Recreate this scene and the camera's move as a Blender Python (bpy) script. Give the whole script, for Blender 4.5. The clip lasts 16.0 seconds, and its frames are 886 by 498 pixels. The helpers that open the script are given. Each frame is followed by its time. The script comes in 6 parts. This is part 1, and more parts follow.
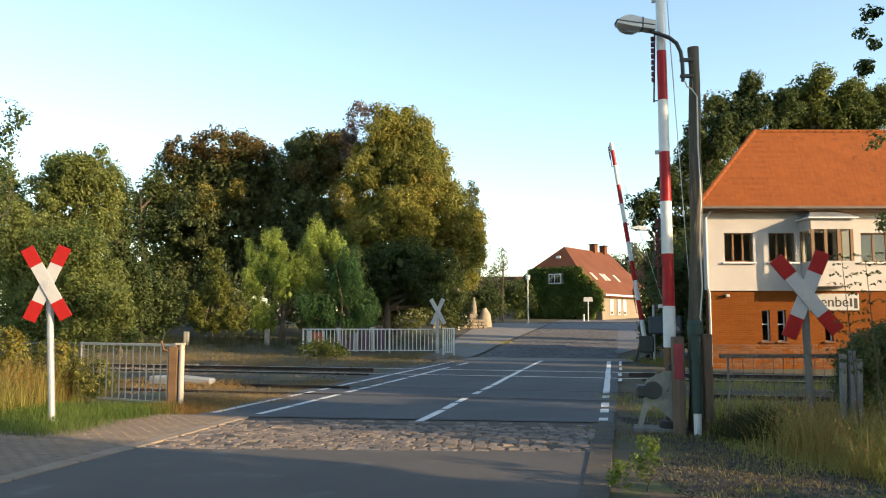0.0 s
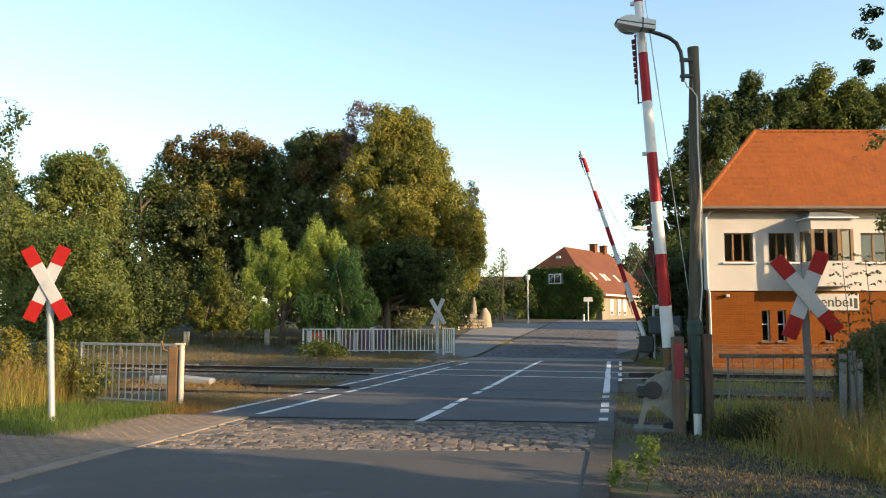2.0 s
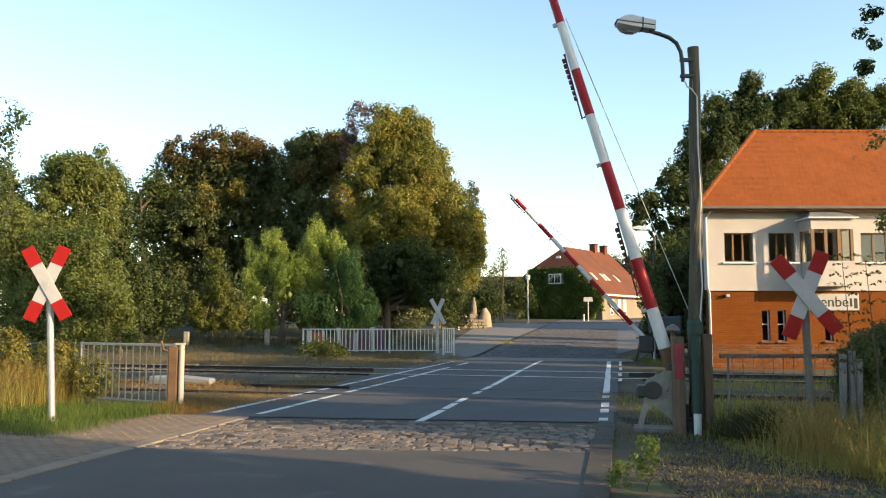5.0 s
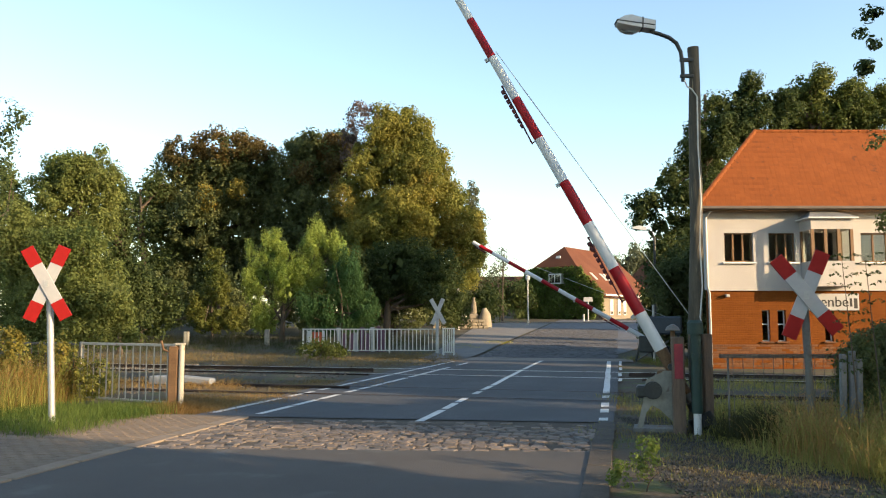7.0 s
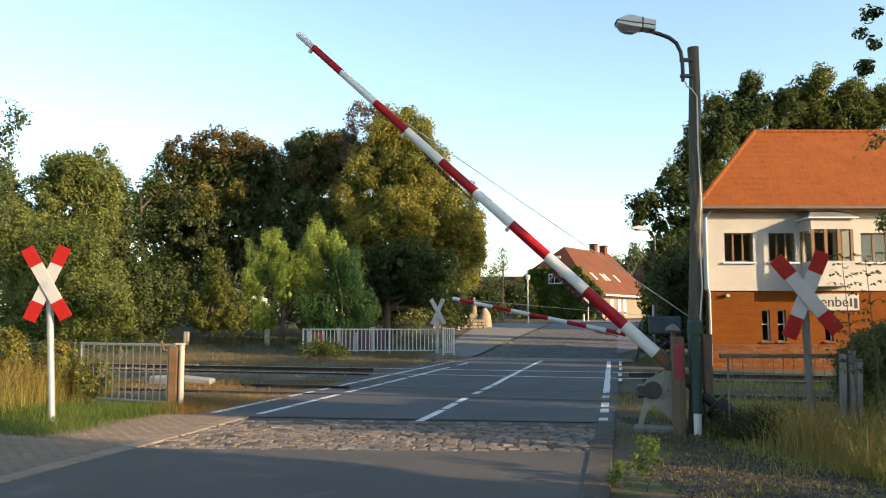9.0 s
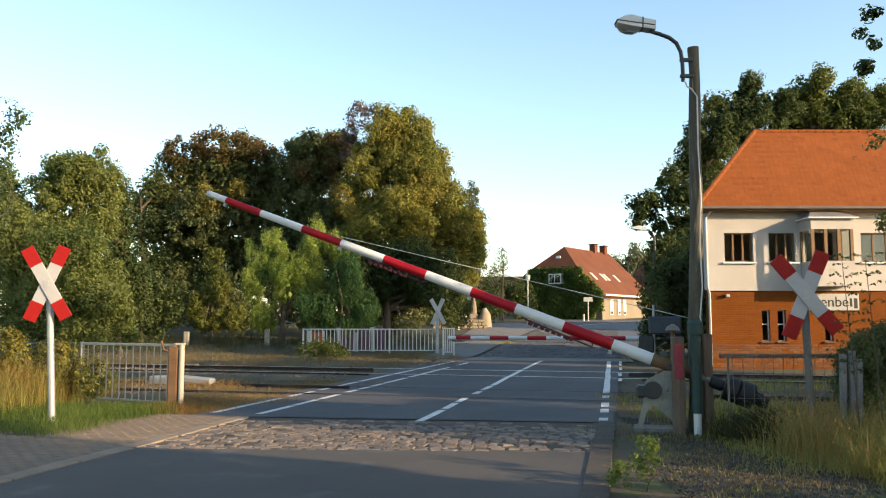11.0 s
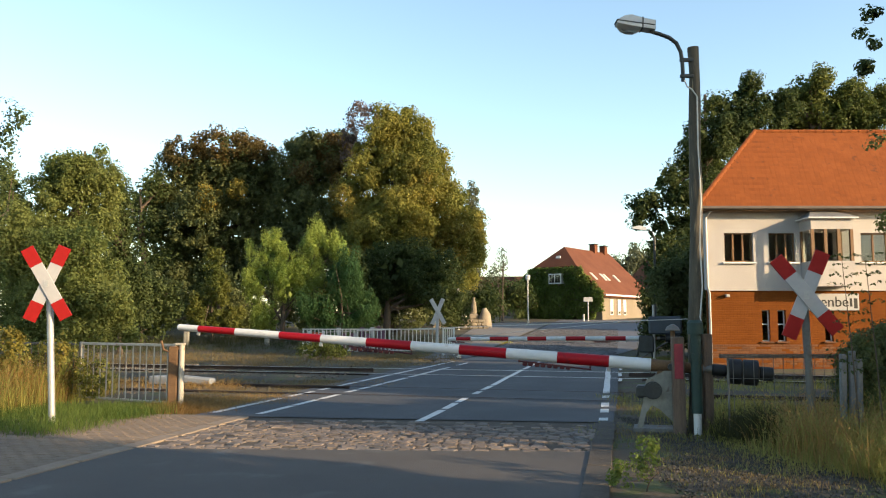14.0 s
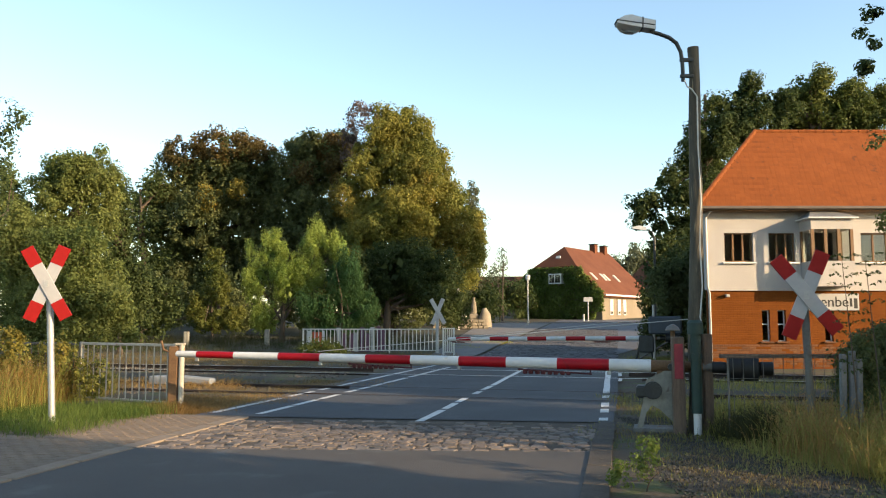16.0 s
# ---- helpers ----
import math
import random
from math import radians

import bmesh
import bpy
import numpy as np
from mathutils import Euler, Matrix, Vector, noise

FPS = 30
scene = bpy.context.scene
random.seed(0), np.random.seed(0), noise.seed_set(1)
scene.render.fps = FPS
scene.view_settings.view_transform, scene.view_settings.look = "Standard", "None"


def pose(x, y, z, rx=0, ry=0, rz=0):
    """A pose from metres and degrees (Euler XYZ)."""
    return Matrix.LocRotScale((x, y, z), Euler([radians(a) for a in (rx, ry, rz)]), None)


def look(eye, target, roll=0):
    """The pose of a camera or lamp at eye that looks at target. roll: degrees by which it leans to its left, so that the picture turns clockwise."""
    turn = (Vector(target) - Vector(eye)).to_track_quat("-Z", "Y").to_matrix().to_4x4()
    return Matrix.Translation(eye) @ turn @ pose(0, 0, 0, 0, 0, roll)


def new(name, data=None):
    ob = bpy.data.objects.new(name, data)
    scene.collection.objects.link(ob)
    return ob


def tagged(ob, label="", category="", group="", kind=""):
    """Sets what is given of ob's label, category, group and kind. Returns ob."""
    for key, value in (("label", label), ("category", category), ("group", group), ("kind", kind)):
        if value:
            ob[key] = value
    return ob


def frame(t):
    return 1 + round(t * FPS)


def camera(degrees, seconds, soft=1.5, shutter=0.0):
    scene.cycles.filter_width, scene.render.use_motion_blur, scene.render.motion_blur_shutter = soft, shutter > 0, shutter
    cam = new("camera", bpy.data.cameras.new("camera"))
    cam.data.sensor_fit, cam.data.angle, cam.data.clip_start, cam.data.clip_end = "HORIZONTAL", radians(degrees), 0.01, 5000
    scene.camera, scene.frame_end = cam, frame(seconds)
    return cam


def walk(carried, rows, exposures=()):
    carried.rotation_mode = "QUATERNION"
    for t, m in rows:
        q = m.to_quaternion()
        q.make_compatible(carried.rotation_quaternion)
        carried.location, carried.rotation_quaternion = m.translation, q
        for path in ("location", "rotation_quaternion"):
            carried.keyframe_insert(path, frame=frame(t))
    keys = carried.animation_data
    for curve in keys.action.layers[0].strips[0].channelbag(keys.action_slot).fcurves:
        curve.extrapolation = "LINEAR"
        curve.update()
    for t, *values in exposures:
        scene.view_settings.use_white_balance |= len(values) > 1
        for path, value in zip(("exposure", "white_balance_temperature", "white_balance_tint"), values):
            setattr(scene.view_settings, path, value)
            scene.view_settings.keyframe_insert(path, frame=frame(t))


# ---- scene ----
EXPOSURE, SUN, SKY = 1.30, 4.8, 0.15

cam = camera(58.49, 16.0, soft=1.1)
walk(cam, [(0.0, pose(0, 0, 1.6, 95.14, 0, 0)), (16.0, pose(0, 0, 1.6, 95.14, 0, 0))],
     exposures=[(0.0, EXPOSURE, 6400, 5), (9.2, EXPOSURE, 6400, 5), (12.0, EXPOSURE - 0.06, 6350, 5), (16.0, EXPOSURE - 0.06, 6350, 5)])

# ---- light: low evening sun from behind the right shoulder, clear pale sky ----
SUN_AZ, SUN_EL = radians(119), radians(15)          # clockwise from +y
world = bpy.data.worlds.new("world")
scene.world = world
world.use_nodes = True
wn = world.node_tree.nodes
sky = wn.new("ShaderNodeTexSky")
sky.sky_type, sky.sun_disc = "NISHITA", False
sky.sun_elevation, sky.sun_rotation = SUN_EL, SUN_AZ
sky.air_density, sky.dust_density, sky.ozone_density = 1.0, 0.9, 0.6
world.node_tree.links.new(sky.outputs[0], wn["Background"].inputs[0])
wn["Background"].inputs[1].default_value = SKY
sun = new("sun", bpy.data.lights.new("sun", "SUN"))
sun.data.energy, sun.data.angle, sun.data.color = SUN, radians(0.53), (1.0, 0.70, 0.41)
to_sun = Vector((math.sin(SUN_AZ) * math.cos(SUN_EL), math.cos(SUN_AZ) * math.cos(SUN_EL), math.sin(SUN_EL)))
sun.matrix_world = look(to_sun * 60, (0, 0, 0))


# ---- materials ----
def mat(name, a, b=None, rough=0.8, fine=40.0, coarse=2.0, bump=0.2, metal=0.0, vary=0.0, stain=None, stain_at=0.6, stretch=(1, 1, 1), spec=0.4):
    """Two colours mixed by noise at two scales, an optional stain colour, bump, and variation from piece to piece."""
    m = bpy.data.materials.new(name)
    m.use_nodes = True
    n, l = m.node_tree.nodes, m.node_tree.links
    bsdf = n["Principled BSDF"]
    bsdf.inputs["Roughness"].default_value, bsdf.inputs["Metallic"].default_value = rough, metal
    bsdf.inputs["Specular IOR Level"].default_value = spec
    b = b or tuple(c * 0.72 for c in a)
    tc, mp = n.new("ShaderNodeTexCoord"), n.new("ShaderNodeMapping")
    mp.inputs["Scale"].default_value = stretch
    l.new(tc.outputs["Object"], mp.inputs["Vector"])

    def noise_at(scale, detail=4):
        t = n.new("ShaderNodeTexNoise")
        t.inputs["Scale"].default_value, t.inputs["Detail"].default_value = scale, detail
        l.new(mp.outputs[0], t.inputs["Vector"])
        return t

    def mix(fac, x, y, kind="MIX"):
        k = n.new("ShaderNodeMix")
        k.data_type, k.blend_type = "RGBA", kind
        for i, v in ((0, fac), (6, x), (7, y)):
            if hasattr(v, "links"):
                l.new(v, k.inputs[i])
            else:
                k.inputs[i].default_value = v
        return k.outputs[2]

    def ramp(v, lo, hi):
        r = n.new("ShaderNodeMapRange")
        l.new(v, r.inputs[0])
        r.inputs[1].default_value, r.inputs[2].default_value = lo, hi
        return r.outputs[0]

    f, c = noise_at(fine), noise_at(coarse, 5)
    add = n.new("ShaderNodeMath")
    add.operation = "ADD"
    l.new(ramp(f.outputs[0], 0.3, 0.7), add.inputs[0])
    l.new(ramp(c.outputs[0], 0.35, 0.65), add.inputs[1])
    half = n.new("ShaderNodeMath")
    half.operation = "MULTIPLY"
    half.inputs[1].default_value = 0.5
    l.new(add.outputs[0], half.inputs[0])
    col = mix(half.outputs[0], (*a, 1), (*b, 1))
    if stain:
        s = noise_at(coarse * 2.7, 6)
        col = mix(ramp(s.outputs[0], stain_at, stain_at + 0.1), col, (*stain, 1))
    if vary:
        info, hsv = n.new("ShaderNodeObjectInfo"), n.new("ShaderNodeHueSaturation")
        geo = n.new("ShaderNodeNewGeometry")
        sm = n.new("ShaderNodeMath")
        sm.operation = "ADD"
        l.new(info.outputs["Random"], sm.inputs[0])
        l.new(geo.outputs["Random Per Island"], sm.inputs[1])
        r = n.new("ShaderNodeMapRange")
        l.new(sm.outputs[0], r.inputs[0])
        r.inputs[2].default_value = 2.0
        r.inputs[3].default_value, r.inputs[4].default_value = 1 - vary, 1 + vary
        l.new(r.outputs[0], hsv.inputs["Value"])
        l.new(col, hsv.inputs["Color"])
        col = hsv.outputs[0]
    l.new(col, bsdf.inputs["Base Color"])
    if bump:
        bp = n.new("ShaderNodeBump")
        bp.inputs["Strength"].default_value, bp.inputs["Distance"].default_value = bump, 0.02
        l.new(half.outputs[0], bp.inputs["Height"])
        l.new(bp.outputs[0], bsdf.inputs["Normal"])
    rr = n.new("ShaderNodeMapRange")
    l.new(c.outputs[0], rr.inputs[0])
    rr.inputs[3].default_value, rr.inputs[4].default_value = max(rough - 0.12, 0.03), min(rough + 0.1, 1)
    l.new(rr.outputs[0], bsdf.inputs["Roughness"])
    return m


def leaf_mat(name, a, b, trans=0.5, spread=0.12):
    """Leaves that let some light through, each of its own tone between two colours."""
    m = bpy.data.materials.new(name)
    m.use_nodes = True
    n, l = m.node_tree.nodes, m.node_tree.links
    bsdf, out = n["Principled BSDF"], n["Material Output"]
    geo = n.new("ShaderNodeNewGeometry")
    tc, big = n.new("ShaderNodeTexCoord"), n.new("ShaderNodeTexNoise")
    big.inputs["Scale"].default_value = 0.35
    l.new(tc.outputs["Object"], big.inputs["Vector"])
    mr = n.new("ShaderNodeMapRange")
    l.new(big.outputs[0], mr.inputs[0])
    mr.inputs[1].default_value, mr.inputs[2].default_value = 0.35, 0.65
    avg = n.new("ShaderNodeMix")
    avg.inputs[0].default_value = 0.35
    l.new(mr.outputs[0], avg.inputs[2])
    l.new(geo.outputs["Random Per Island"], avg.inputs[3])
    k = n.new("ShaderNodeMix")
    k.data_type = "RGBA"
    l.new(avg.outputs[0], k.inputs[0])
    k.inputs[6].default_value, k.inputs[7].default_value = (*a, 1), (*b, 1)
    hsv, val = n.new("ShaderNodeHueSaturation"), n.new("ShaderNodeMapRange")
    l.new(geo.outputs["Random Per Island"], val.inputs[0])
    val.inputs[3].default_value, val.inputs[4].default_value = 1 - spread, 1 + spread
    l.new(val.outputs[0], hsv.inputs["Value"])
    l.new(k.outputs[2], hsv.inputs["Color"])
    l.new(hsv.outputs[0], bsdf.inputs["Base Color"])
    bsdf.inputs["Roughness"].default_value = 0.6
    bsdf.inputs["Specular IOR Level"].default_value = 0.2
    tr, sh = n.new("ShaderNodeBsdfTranslucent"), n.new("ShaderNodeMixShader")
    l.new(hsv.outputs[0], tr.inputs["Color"])
    sh.inputs[0].default_value = trans
    l.new(bsdf.outputs[0], sh.inputs[1])
    l.new(tr.outputs[0], sh.inputs[2])
    l.new(sh.outputs[0], out.inputs["Surface"])
    return m


def glass_mat(name, tint=(0.75, 0.8, 0.8), rough=0.03):
    m = bpy.data.materials.new(name)
    m.use_nodes = True
    b = m.node_tree.nodes["Principled BSDF"]
    b.inputs["Base Color"].default_value = (*tint, 1)
    b.inputs["Transmission Weight"].default_value = 1.0
    b.inputs["Roughness"].default_value = rough
    return m


M = {
    "asphalt": mat("asphalt", (0.082, 0.073, 0.066), (0.058, 0.053, 0.051), 0.85, 60, 0.5, 0.35, stain=(0.10, 0.094, 0.088), stain_at=0.6),
    # Bluish asphalt: the crossing's shade is put into the colour.
    "asphalt_blue_shade": mat("asphalt_blue_shade", (0.072, 0.074, 0.08), (0.052, 0.054, 0.06), 0.8, 70, 0.6, 0.35, stain=(0.086, 0.086, 0.09), stain_at=0.62),
    # Sandy asphalt with the sunlight beyond the tracks put into its colour.
    "asphalt_sandy_sunlit": mat("asphalt_sandy_sunlit", (0.27, 0.22, 0.18), (0.17, 0.145, 0.13), 0.9, 50, 0.8, 0.35),
    "path_sand": mat("path_sand", (0.18, 0.135, 0.095), (0.12, 0.095, 0.07), 0.95, 60, 1.5, 0.4),
    "mortar": mat("mortar", (0.10, 0.08, 0.06), (0.05, 0.043, 0.036), 0.95, 60, 2, 0.5),
    "cobble": mat("cobble", (0.165, 0.128, 0.10), (0.07, 0.062, 0.058), 0.75, 25, 0.9, 0.6, vary=0.6, stain=(0.07, 0.066, 0.066), stain_at=0.55),
    # Blue-grey cobbles: the far street's shade is put into the colour.
    "cobble_blue_shade": mat("cobble_blue_shade", (0.12, 0.117, 0.125), (0.078, 0.078, 0.085), 0.75, 45, 3, 0.5, vary=0.3),
    "kerb": mat("kerb", (0.25, 0.195, 0.14), (0.165, 0.13, 0.10), 0.85, 60, 2, 0.4, vary=0.1),
    "kerb_dark": mat("kerb_dark", (0.07, 0.06, 0.05), (0.04, 0.035, 0.03), 0.9, 50, 3, 0.5, vary=0.2, stain=(0.10, 0.085, 0.065), stain_at=0.58),
    # Grey paving tone that also carries the shade at the far street.
    "pave_shade_grey": mat("pave_shade_grey", (0.19, 0.18, 0.175), (0.13, 0.125, 0.122), 0.9, 30, 1.0, 0.3),
    "paint_road": mat("paint_road", (0.66, 0.66, 0.64), (0.48, 0.48, 0.47), 0.7, 30, 6, 0.3, stain=(0.25, 0.25, 0.25), stain_at=0.62),
    "soil": mat("soil", (0.078, 0.063, 0.043), (0.042, 0.036, 0.026), 0.95, 14, 0.6, 0.6, stain=(0.055, 0.068, 0.022), stain_at=0.52),
    "ballast": mat("ballast", (0.13, 0.105, 0.08), (0.065, 0.053, 0.043), 0.95, 22, 1.0, 0.9),
    "ballast_stone": mat("ballast_stone", (0.17, 0.14, 0.11), (0.08, 0.066, 0.052), 0.95, 30, 2, 0.3, vary=0.5),
    "post_grey": mat("post_grey", (0.15, 0.155, 0.16), (0.09, 0.093, 0.096), 0.7, 30, 3, 0.3),
    # Lighter railing paint with sunlight put into its colour, plus rust stains.
    "railing_sunlit": mat("railing_sunlit", (0.62, 0.60, 0.55), (0.48, 0.46, 0.42), 0.6, 40, 3, 0.15, stain=(0.3, 0.2, 0.12), stain_at=0.66),
    "gravel_stone": mat("gravel_stone", (0.085, 0.078, 0.068), (0.048, 0.045, 0.041), 0.95, 30, 2, 0.3, vary=0.4),
    "paver": mat("paver", (0.195, 0.145, 0.10), (0.135, 0.105, 0.078), 0.9, 50, 1.2, 0.3, vary=0.10),
    "rail_side": mat("rail_side", (0.045, 0.03, 0.024), (0.028, 0.02, 0.017), 0.8, 40, 3, 0.2),
    "rail_top": mat("rail_top", (0.75, 0.75, 0.76), (0.6, 0.6, 0.6), 0.35, 80, 3, 0.05, metal=0.7),
    "sleeper": mat("sleeper", (0.10, 0.075, 0.055), (0.06, 0.045, 0.035), 0.9, 30, 3, 0.5, stretch=(1, 6, 6)),
    "white": mat("white", (0.60, 0.60, 0.595), (0.51, 0.51, 0.505), 0.45, 12, 2, 0.015, stain=(0.42, 0.39, 0.34), stain_at=0.68),
    "red": mat("red", (0.32, 0.004, 0.010), (0.25, 0.004, 0.009), 0.42, 12, 2, 0.015, spec=0.25, stain=(0.15, 0.01, 0.012), stain_at=0.62),
    "sign_white": mat("sign_white", (0.35, 0.35, 0.36), (0.31, 0.31, 0.32), 0.5, 20, 1.5, 0.03, stain=(0.5, 0.48, 0.42), stain_at=0.7),
    "sign_red": mat("sign_red", (0.27, 0.008, 0.007), (0.22, 0.007, 0.006), 0.6, 20, 1.5, 0.03, spec=0.2),
    "galv": mat("galv", (0.46, 0.46, 0.45), (0.32, 0.32, 0.32), 0.5, 40, 3, 0.1, metal=0.5),
    "fence_paint": mat("fence_paint", (0.48, 0.44, 0.37), (0.32, 0.29, 0.24), 0.6, 40, 3, 0.15, stain=(0.25, 0.13, 0.06), stain_at=0.64),
    "dark_steel": mat("dark_steel", (0.05, 0.055, 0.055), (0.03, 0.03, 0.03), 0.5, 30, 3, 0.15, metal=0.4),
    "grey_iron": mat("grey_iron", (0.16, 0.155, 0.14), (0.09, 0.085, 0.08), 0.6, 25, 3, 0.25, metal=0.2, stain=(0.13, 0.06, 0.03), stain_at=0.6),
    "green_iron": mat("green_iron", (0.018, 0.045, 0.036), (0.012, 0.03, 0.028), 0.55, 25, 3, 0.15, stain=(0.06, 0.05, 0.03), stain_at=0.66),
    "comb_red": mat("comb_red", (0.09, 0.014, 0.016), (0.05, 0.01, 0.012), 0.6, 20, 2, 0.1),
    "cast_grey": mat("cast_grey", (0.25, 0.24, 0.205), (0.15, 0.145, 0.125), 0.7, 25, 3, 0.3, stain=(0.10, 0.07, 0.045), stain_at=0.6),
    "housing_blue": mat("housing_blue", (0.05, 0.065, 0.085), (0.035, 0.045, 0.06), 0.6, 20, 2, 0.1),
    "purple_board": mat("purple_board", (0.15, 0.075, 0.115), (0.10, 0.05, 0.075), 0.8, 20, 2, 0.2),
    "orange_board": mat("orange_board", (0.50, 0.10, 0.04), (0.38, 0.07, 0.03), 0.7, 20, 2, 0.2),
    "rust": mat("rust", (0.17, 0.10, 0.05), (0.085, 0.045, 0.022), 0.9, 35, 4, 0.4),
    "red_faded": mat("red_faded", (0.26, 0.03, 0.045), (0.17, 0.02, 0.03), 0.7, 30, 3, 0.2),
    "pole_wood": mat("pole_wood", (0.115, 0.098, 0.07), (0.055, 0.048, 0.038), 0.9, 30, 3, 0.5, stretch=(6, 6, 0.4), stain=(0.22, 0.18, 0.11), stain_at=0.62),
    "old_wood": mat("old_wood", (0.17, 0.12, 0.085), (0.09, 0.065, 0.05), 0.9, 30, 3, 0.5, stretch=(6, 6, 0.5)),
    "lamp_grey": mat("lamp_grey", (0.46, 0.49, 0.52), (0.38, 0.40, 0.42), 0.5, 30, 3, 0.05),
    "stucco": mat("stucco", (0.40, 0.38, 0.365), (0.345, 0.325, 0.31), 0.9, 35, 0.7, 0.25, stain=(0.33, 0.30, 0.27), stain_at=0.64),
    "brick": mat("brick", (0.14, 0.046, 0.0075), (0.112, 0.035, 0.0065), 0.9, 30, 1, 0.3, spec=0.1, vary=0.14),
    "brick_mortar": mat("brick_mortar", (0.135, 0.043, 0.010), (0.11, 0.034, 0.009), 0.95, 40, 2, 0.3, spec=0.1),
    "brick_worn": mat("brick_worn", (0.15, 0.066, 0.026), (0.06, 0.026, 0.012), 0.9, 30, 2, 0.4, vary=0.5),
    "tile": mat("tile", (0.20, 0.059, 0.013), (0.15, 0.043, 0.010), 0.8, 25, 1.2, 0.25, spec=0.15, vary=0.13, stain=(0.10, 0.034, 0.014), stain_at=0.62),
    "tile_far": mat("tile_far", (0.12, 0.037, 0.013), (0.085, 0.026, 0.010), 0.9, 8, 0.5, 0.3, vary=0.1),
    "tile_brown": mat("tile_brown", (0.13, 0.06, 0.04), (0.085, 0.042, 0.03), 0.85, 8, 0.5, 0.3, vary=0.1),
    "window_wood": mat("window_wood", (0.17, 0.09, 0.035), (0.11, 0.055, 0.022), 0.6, 30, 4, 0.2, stretch=(5, 5, 1)),
    "gutter": mat("gutter", (0.12, 0.10, 0.085), (0.08, 0.065, 0.055), 0.6, 20, 2, 0.1, metal=0.3),
    "bay_roof": mat("bay_roof", (0.17, 0.165, 0.16), (0.11, 0.11, 0.11), 0.7, 20, 2, 0.2),
    "plaster_far": mat("plaster_far", (0.20, 0.165, 0.122), (0.16, 0.132, 0.10), 0.9, 10, 0.6, 0.15),
    "stone": mat("stone", (0.27, 0.23, 0.17), (0.18, 0.155, 0.115), 0.9, 20, 2, 0.5, vary=0.25),
    "concrete": mat("concrete", (0.50, 0.50, 0.48), (0.36, 0.36, 0.35), 0.85, 25, 2, 0.3),
    "bark": mat("bark", (0.11, 0.085, 0.06), (0.06, 0.045, 0.033), 0.95, 20, 2, 0.7, stretch=(4, 4, 0.6)),
    "cable": mat("cable", (0.5, 0.5, 0.48), (0.4, 0.4, 0.38), 0.6, 30, 3, 0.0),
    "black": mat("black", (0.012, 0.0125, 0.014), (0.008, 0.008, 0.009), 0.6, 30, 3, 0.1),
    # Dark tone that puts the shade behind windows into the colour.
    "interior_shade": mat("interior_shade", (0.055, 0.048, 0.04), (0.035, 0.03, 0.027), 0.9, 5, 1, 0.0),
    "sandbag": mat("sandbag", (0.24, 0.255, 0.27), (0.18, 0.19, 0.2), 0.8, 20, 3, 0.3),
    "leaf_olive": leaf_mat("leaf_olive", (0.062, 0.088, 0.020), (0.168, 0.166, 0.036)),
    "leaf_hazel": leaf_mat("leaf_hazel", (0.085, 0.122, 0.034), (0.19, 0.21, 0.062), spread=0.1),
    "leaf_weed": leaf_mat("leaf_weed", (0.13, 0.15, 0.035), (0.30, 0.26, 0.07)),
    # Olive-gold that carries the front tree's sunlight in its colour.
    "leaf_gold_sunlit": leaf_mat("leaf_gold_sunlit", (0.112, 0.137, 0.032), (0.27, 0.245, 0.054)),
    # Deep green that puts the wood's shade into the leaf colour.
    "leaf_deep_shade": leaf_mat("leaf_deep_shade", (0.068, 0.092, 0.036), (0.148, 0.160, 0.060), trans=0.48),
    "leaf_purple": leaf_mat("leaf_purple", (0.11, 0.085, 0.075), (0.19, 0.14, 0.12)),
    "leaf_dark": leaf_mat("leaf_dark", (0.037, 0.060, 0.021), (0.090, 0.113, 0.036)),
    "leaf_brown": leaf_mat("leaf_brown", (0.068, 0.062, 0.022), (0.165, 0.115, 0.042)),
    "leaf_willow": leaf_mat("leaf_willow", (0.14, 0.21, 0.042), (0.30, 0.36, 0.085)),
    "leaf_green": leaf_mat("leaf_green", (0.035, 0.085, 0.03), (0.07, 0.13, 0.045)),
    "leaf_mid": leaf_mat("leaf_mid", (0.058, 0.084, 0.02), (0.140, 0.158, 0.042)),
    "leaf_ivy": leaf_mat("leaf_ivy", (0.09, 0.14, 0.03), (0.17, 0.21, 0.05)),
    "leaf_yellow": leaf_mat("leaf_yellow", (0.14, 0.13, 0.028), (0.25, 0.2, 0.04)),
    "leaf_grey": leaf_mat("leaf_grey", (0.09, 0.11, 0.07), (0.16, 0.17, 0.10)),
    "grass_green": leaf_mat("grass_green", (0.06, 0.11, 0.022), (0.16, 0.20, 0.045)),
    "grass_dry": leaf_mat("grass_dry", (0.20, 0.125, 0.042), (0.37, 0.24, 0.09)),
    "grass_straw": leaf_mat("grass_straw", (0.10, 0.085, 0.04), (0.29, 0.21, 0.095)),
    # Dark weed colour that stands in for the shade under the trees.
    "weed_shade_dark": leaf_mat("weed_shade_dark", (0.03, 0.04, 0.014), (0.085, 0.08, 0.032)),
    "grass_mixed": leaf_mat("grass_mixed", (0.12, 0.16, 0.03), (0.38, 0.33, 0.10)),
}
M["glass"] = glass_mat("glass")
M["lamp_glass"] = glass_mat("lamp_glass", (0.92, 0.95, 0.95), 0.12)


# ---- mesh helpers ----
def mesh_of(name, bm, *materials, smooth=False):
    me = bpy.data.meshes.new(name)
    bm.normal_update()
    bm.to_mesh(me)
    bm.free()
    for m in materials:
        me.materials.append(M[m])
    if smooth:
        me.polygons.foreach_set("use_smooth", [True] * len(me.polygons))
        me.set_sharp_from_angle(angle=radians(40))
    return me


